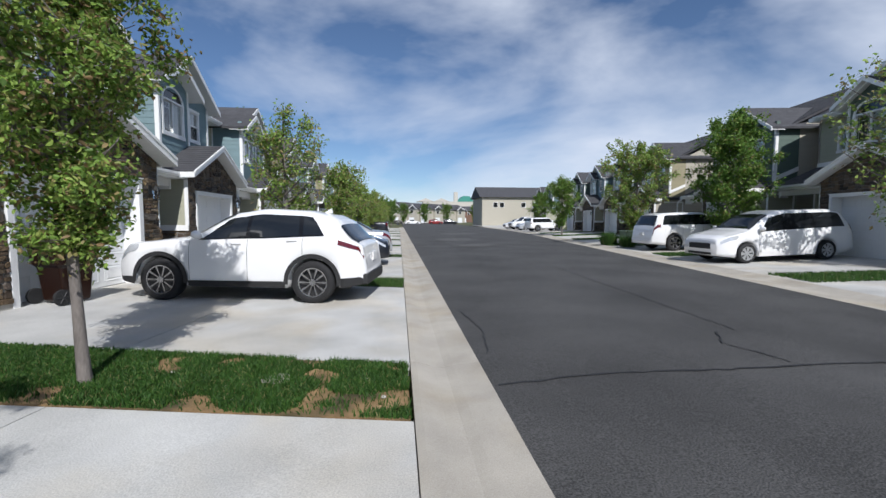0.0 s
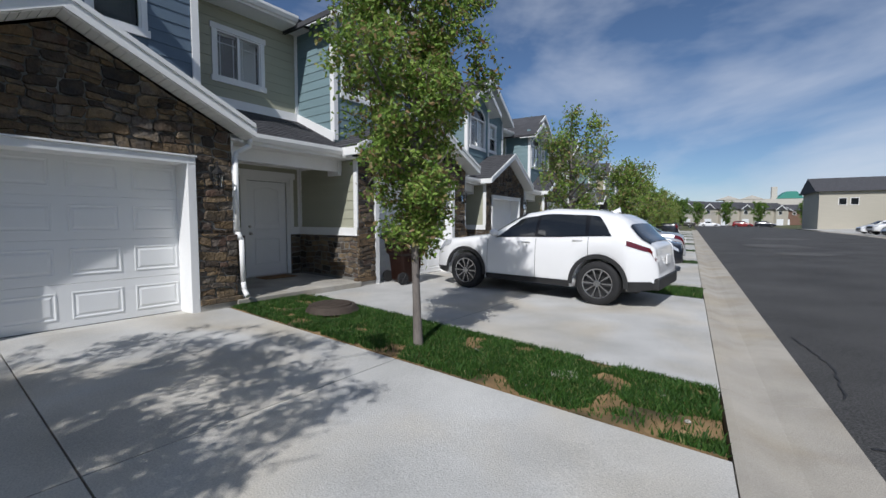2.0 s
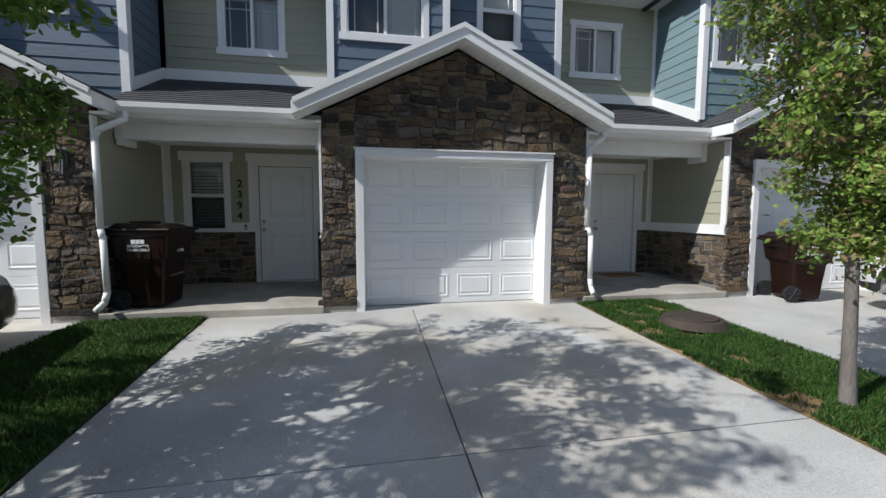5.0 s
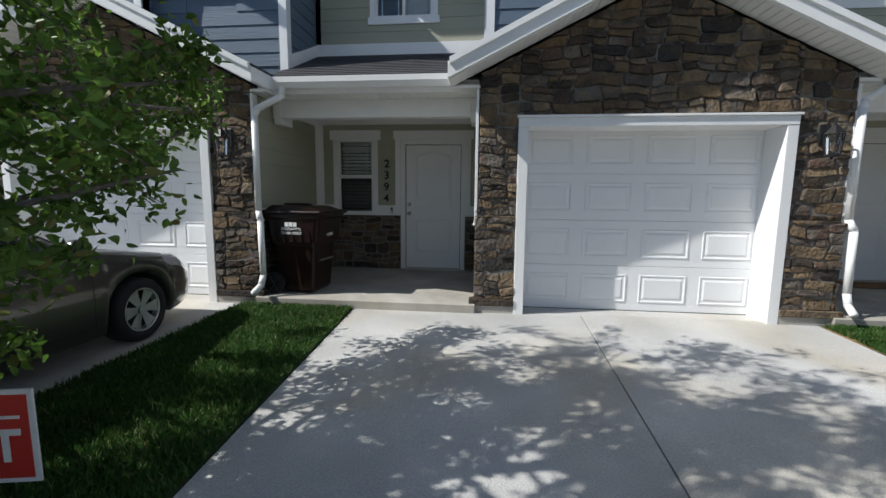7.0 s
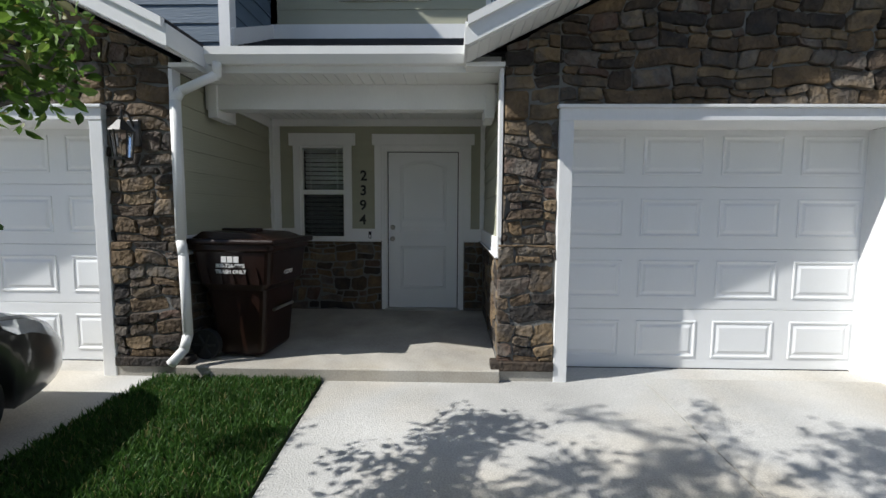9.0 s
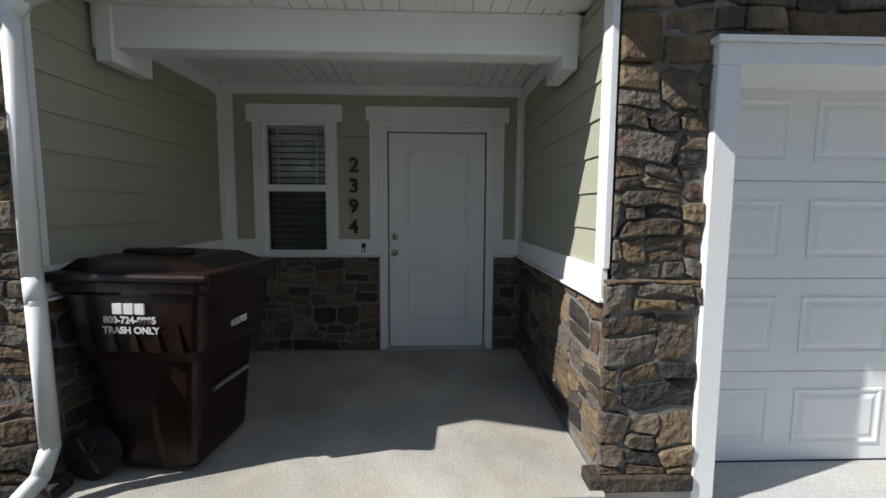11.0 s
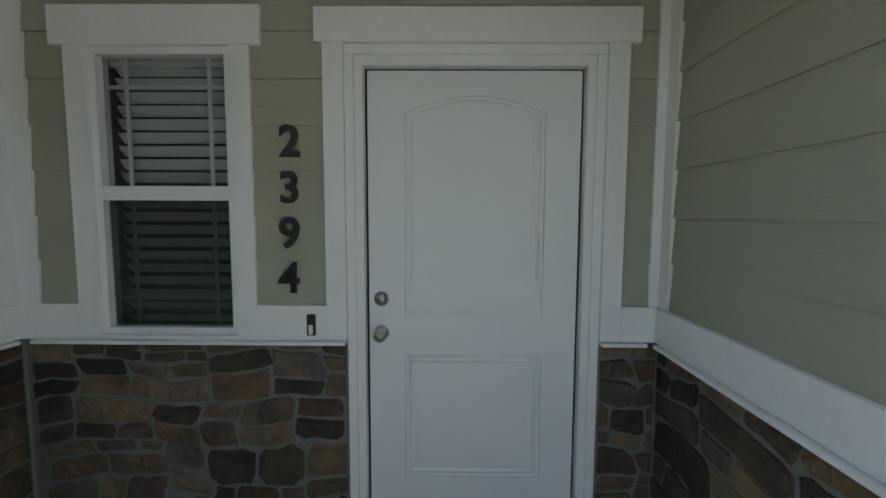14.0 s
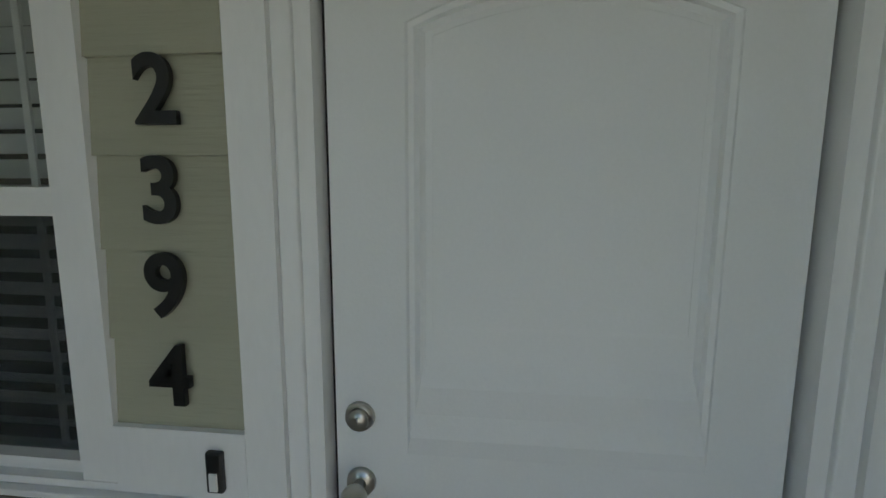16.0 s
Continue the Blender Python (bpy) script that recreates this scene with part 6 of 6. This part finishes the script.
# ---- wheeled bins, lids, sign, mat ----


def bin_cart(m, number):
    """A wheeled refuse cart: its front faces +x, the wheels and hinge lie at -x."""
    B = thing("trash_bin", m, "brown plastic wheeled trash bin with white print", "trash bin", "trash bins")
    bm = bmesh.new()
    rings = []
    for z, x0, x1, w in ((0.03, -0.17, 0.22, 0.235), (0.06, -0.19, 0.24, 0.25), (0.55, -0.24, 0.285, 0.275), (0.60, -0.25, 0.29, 0.28), (0.66, -0.30, 0.345, 0.315), (0.93, -0.34, 0.375, 0.335), (0.95, -0.37, 0.40, 0.355), (0.99, -0.37, 0.40, 0.355)):
        ring = []
        r = 0.05
        for cx, cy, a0 in ((x1 - r, w - r, 0), (x0 + r, w - r, 90), (x0 + r, -w + r, 180), (x1 - r, -w + r, 270)):
            for i in range(4):
                a = math.radians(a0 + 30 * i)
                ring.append(bm.verts.new((cx + r * math.cos(a), cy + r * math.sin(a), z)))
        rings.append(ring)
    for r0, r1 in zip(rings, rings[1:]):
        for i in range(16):
            bm.faces.new((r0[i], r0[(i + 1) % 16], r1[(i + 1) % 16], r1[i]))
    bm.faces.new(rings[0])
    bm.faces.new(rings[-1])
    bmesh.ops.recalc_face_normals(bm, faces=bm.faces)
    part("body", bm, BROWN_PLASTIC, B)
    lb = bmesh.new()
    box(lb, -0.38, 0.43, -0.375, 0.375, 0.99, 1.04, 0.018)
    prism(lb, [(-0.36, 1.035), (0.36, 1.035), (0.20, 1.085), (-0.25, 1.10)], "y", -0.30, 0.30)
    box(lb, -0.25, 0.1, -0.05, 0.05, 1.08, 1.12, 0.015)
    part("lid", lb, BROWN_PLASTIC, B, "brown plastic lid")
    hb = bmesh.new()
    tube(hb, [(-0.36, -0.30, 0.97), (-0.47, -0.29, 0.99), (-0.47, 0.29, 0.99), (-0.36, 0.30, 0.97)], 0.017, 8)
    part("handle", hb, BROWN_PLASTIC, B)
    rb = bmesh.new()
    for i in range(5):
        for s in (1, -1):
            prism(rb, [(-0.22 + i * 0.11, 0.66), (-0.17 + i * 0.11, 0.66), (-0.195 + i * 0.11, 0.80)], "y", s * 0.305 - 0.01, s * 0.34 + 0.01)
    part("rib", rb, BROWN_PLASTIC, B)
    bar = bmesh.new()
    cylinder(bar, (0.30, -0.17, 0.42), (0.30, 0.17, 0.42), 0.014, seg=10)
    part("lift_bar", bar, NICKEL, B, "metal lift bar")
    for s in (1, -1):
        wb = bmesh.new()
        cylinder(wb, (-0.25, s * 0.27, 0.13), (-0.25, s * 0.325, 0.13), 0.13, seg=24)
        w = part("wheel", wb, RUBBER, B, "black wheel")
        sp = bmesh.new()
        for i in range(6):
            a = math.tau * i / 6
            cylinder(sp, (-0.25, s * 0.328, 0.13), (-0.25 + 0.10 * math.cos(a), s * 0.328, 0.13 + 0.10 * math.sin(a)), 0.010, seg=6)
        part("spoke", sp, CLADDING, w)
    for s in (1, -1):
        # print on both flanks
        rot = pose(0.02, s * 0.343, 0.86, 90, 0, 0 if s < 0 else 180)
        lg = bmesh.new()
        for i in range(3):
            box(lg, 0.02 - 0.078 + i * 0.055, 0.02 - 0.078 + i * 0.055 + 0.044, min(s * 0.336, s * 0.345), max(s * 0.336, s * 0.345), 0.845, 0.895)
        part("logo", lg, PRINT, B, "white block logo")
        tilt = -7 if s < 0 else -7
        text_mesh("print", "800-724-9995", 0.046, PRINT, B, pose(0.02, s * 0.339, 0.815, 90 + 4, 0, 0 if s < 0 else 180), 0.0015, 0.0012)
        text_mesh("print", "TRASH ONLY", 0.046, PRINT, B, pose(0.02, s * 0.335, 0.765, 90 + 4, 0, 0 if s < 0 else 180), 0.0015, 0.0012)
    if number:
        text_mesh("print", number, 0.052, PRINT, B, pose(0.354, 0.0, 0.735, 90 + 6, 0, 90), 0.002, 0.0012)
    return B


bin_cart(pose(-6.60, -2.83, 0.212, 0, 0, 84) @ Matrix.Scale(1.04, 4), "663705")
bin_cart(pose(-5.86, 7.02, lot_z(-5.86) + 0.004, 0, 0, 77), "")

lid = thing("meter_lid", pose(-4.68, 4.09, lot_z(-4.68) + 0.045), "dark rusty round meter box lid in the lawn", "manhole cover")
bm = bmesh.new()
bmesh.ops.create_cone(bm, cap_ends=True, segments=32, radius1=0.40, radius2=0.34, depth=0.09, matrix=Matrix.Translation((0, 0, 0.035)))
part("rim", bm, IRON_LID, lid)
bm = bmesh.new()
bmesh.ops.create_cone(bm, cap_ends=True, segments=32, radius1=0.29, radius2=0.285, depth=0.03, matrix=Matrix.Translation((0, 0, 0.085)))
for i in range(6):
    box(bm, -0.2, 0.2, -0.19 + i * 0.07, -0.165 + i * 0.07, 0.098, 0.106)
part("cover", bm, IRON_LID, lid)

small = thing("valve_lid", pose(-0.94, 3.75, lot_z(-0.92) + 0.012), "small grey valve box lid in bare soil", "valve lid")
bm = bmesh.new()
bmesh.ops.create_cone(bm, cap_ends=True, segments=24, radius1=0.13, radius2=0.125, depth=0.03)
part("cover", bm, PORCH_CONCRETE, small)
rrnd = random.Random(8)
for i in range(14):
    bm = bmesh.new()
    x, y = rrnd.uniform(-4, 0.1), rrnd.uniform(3.2, 4.2)
    ball(bm, (0, 0, 0), rrnd.uniform(0.012, 0.03), 7, 5, (1, 0.8, 0.6))
    ob = part("pebble", bm, PORCH_CONCRETE, None)
    ob.matrix_world = pose(x, y, lot_z(x) + 0.02)
    tagged(ob, "small pale pebble lying on the bare soil", "pebble", "pebbles on the lawn")

sign = thing("yard_sign", pose(-2.74, -2.74, lot_z(-2.74) - 0.13, 0, 0, 12), "red and white yard sign on wire legs in the lawn", "sign")
part("board", boxes((-0.006, 0.006, -0.30, 0.30, 0.22, 0.68), bevel=0.002), PRINT, sign, "white board")
part("red_field", boxes((0.006, 0.010, -0.275, 0.275, 0.245, 0.655)), RED, sign, "red printed field")
bm = bmesh.new()
box(bm, 0.010, 0.013, -0.22, 0.24, 0.54, 0.555)
part("printed_line", bm, PRINT, sign)
text_mesh("letter", "T", 0.22, PRINT, sign, pose(0.0125, 0.17, 0.40, 90, 0, 90), 0.001, 0.006)
for s in (-0.18, 0.18):
    bm = bmesh.new()
    cylinder(bm, (0, s, -0.1), (0, s, 0.5), 0.004, seg=6)
    part("wire_leg", bm, NICKEL, sign)

mat_thing = thing("door_mat", pose(-7.95, 5.20, 0.238), "brown coir door mat on the porch", "door mat")
part("pad", boxes((-0.22, 0.22, -0.36, 0.36, 0, 0.015), bevel=0.005), MAT_FIBRE, mat_thing)
plaque = thing("wall_plaque", along(-7.0, 13.05, 1.75), "round pale plaque hung on the siding", "plaque")
bm = bmesh.new()
bmesh.ops.create_cone(bm, cap_ends=True, segments=28, radius1=0.18, radius2=0.17, depth=0.03, matrix=Matrix.Rotation(math.pi / 2, 4, "X"))
part("disc", bm, BLIND, plaque)

cabinet = thing("utility_box", along(13.0, 21.3, 0.1, 0, 0, -8), "green steel utility cabinet on the grass across the street", "utility box")
part("body", boxes((-0.45, 0.45, -0.5, 0.5, 0, 0.75), bevel=0.03), UTILITY_GREEN, cabinet)
part("cap", boxes((-0.48, 0.48, -0.53, 0.53, 0.72, 0.80), bevel=0.03), UTILITY_GREEN, cabinet)


def shrub(x, y, z, r, h, seed):
    S = thing("shrub", along(x, y, z), "low dense green ornamental grass clump", "shrub", "shrubs by the utility box")
    rnd = random.Random(seed)
    verts, faces = [], []
    for i in range(900):
        a, q = rnd.random() * math.tau, math.sqrt(rnd.random()) * r * 0.6
        b = Vector((math.cos(a) * q, math.sin(a) * q, 0))
        t = b * rnd.uniform(1.2, 1.9) + Vector((0, 0, h * rnd.uniform(0.55, 1.1)))
        s = Vector((-math.sin(a), math.cos(a), 0)) * 0.014
        n = len(verts)
        verts += [b - s, b + s, t]
        faces.append((n, n + 1, n + 2))
    me = bpy.data.meshes.new("foliage")
    me.from_pydata(verts, [], faces)
    me.materials.append(GRASS)
    ob = new("foliage", me)
    ob.parent = S


shrub(12.3, 22.4, 0.08, 0.7, 0.75, 1)
shrub(12.2, 20.2, 0.08, 0.6, 0.6, 2)

# ---- far end of the street ----


def far_house(x, y, rz, wall, length, storeys=2, label="", trim=WHITE):
    """A plain terrace seen far off: walls, pitched roof, gabled bays, windows and garage doors."""
    F = thing("far_house", along(x, y, 0, 0, 0, rz), label, "house", "houses at the end of the street")
    h = 2.8 * storeys
    part("wall", boxes((-4.5, 4.5, -length / 2, length / 2, 0, h)), wall, F)
    part("roof", prism(bmesh.new(), [(-5, h - 0.1), (5, h - 0.1), (0, h + 2.3)], "y", -length / 2 - 0.4, length / 2 + 0.4), SHINGLE, F, "dark grey shingle roof")
    k = max(1, int(length / 6.5))
    for i in range(k):
        y0 = -length / 2 + (i + 0.5) * length / k
        part("bay", boxes((4.5, 5.4, y0 - 1.7, y0 + 1.7, 0, h - 0.2)), wall, F)
        part("bay_roof", prism(bmesh.new(), [(y0 - 2.1, h - 0.3), (y0 + 2.1, h - 0.3), (y0, h + 1.2)], "x", 2.0, 5.8), SHINGLE, F)
        part("bargeboard", prism(bmesh.new(), [(y0 - 2.2, h - 0.45), (y0 - 2.2, h - 0.2), (y0, h + 1.32), (y0 + 2.2, h - 0.2), (y0 + 2.2, h - 0.45), (y0, h + 1.05)], "x", 5.8, 5.9), trim, F, "white bargeboard")
        w = part("window", boxes((5.4, 5.45, y0 - 0.8, y0 + 0.8, 3.6, 5.0)), trim, F)
        part("pane", boxes((5.45, 5.47, y0 - 0.7, y0 + 0.7, 3.7, 4.9)), CAR_GLASS, w)
        part("garage_door", boxes((5.4, 5.45, y0 - 1.35, y0 + 1.35, 0, 2.15)), WHITE_METAL, F)
        if i < k - 1 or k == 1:
            w = part("window", boxes((4.5, 4.55, y0 + 2.2, y0 + 3.3, 3.7, 4.9)), trim, F)
            part("pane", boxes((4.55, 4.57, y0 + 2.3, y0 + 3.2, 3.8, 4.8)), CAR_GLASS, w)
    return F


for x, y, turn in ((-13.0, 138.0, -38), (-2.0, 153.0, -42), (9.0, 167.0, -46), (20.0, 180.0, -50)):
    far_house(x, y, turn, BEIGE, 17, label="pale terrace with dark roofs along the bend")
far_house(36.0, 205.0, -90, BROWN_WALL, 18, label="brown terrace at the end of the street")
far_house(57.0, 206.0, -90, BROWN_WALL, 18, label="brown terrace at the end of the street")
far_house(-34.0, 120.0, -30, BEIGE, 17, label="pale terrace with dark roofs behind the trees")
end = thing("apartment_building", along(27.0, 98.0, 0.0), "beige sided end building with a low dark roof", "house")
part("wall", boxes((-8.0, 8.0, -6, 6, 0, 6.6)), BEIGE, end)
part("roof", prism(bmesh.new(), [(-6.6, 6.5), (6.6, 6.5), (0, 9.2)], "x", -8.6, 8.6), SHINGLE, end, "dark grey shingle roof")
for x in (-5.5, -4.0, 1.0, 4.0):
    w = part("window", boxes((x, x + 1.1, -6.05, -6.0, 4.2, 5.4)), WHITE, end)
    part("pane", boxes((x + 0.08, x + 1.02, -6.07, -6.05, 4.28, 5.32)), CAR_GLASS, w)
hall = thing("far_hall", along(44, 345, 0), "long pale hall with a green roof far behind the houses", "building")
part("wall", boxes((-24, 28, -8, 8, 0, 16.0)), STUCCO, hall)
part("green_roof", prism(bmesh.new(), [(4, 16.0), (18, 16.0), (14, 20.5), (9, 20.5)], "y", -8.2, 8.2), material("green metal roof", (0.05, 0.25, 0.2), 0.5, 0, 0.05, 2, 30, 0), hall, "green metal roof")
part("tower", boxes((2, 5, -3, 1, 16.0, 24.0)), STUCCO, hall)
for x in (-22, -9):
    part("gable", prism(bmesh.new(), [(x - 7, 15.8), (x + 7, 15.8), (x, 18.5)], "y", -8.3, 8), STUCCO, hall)
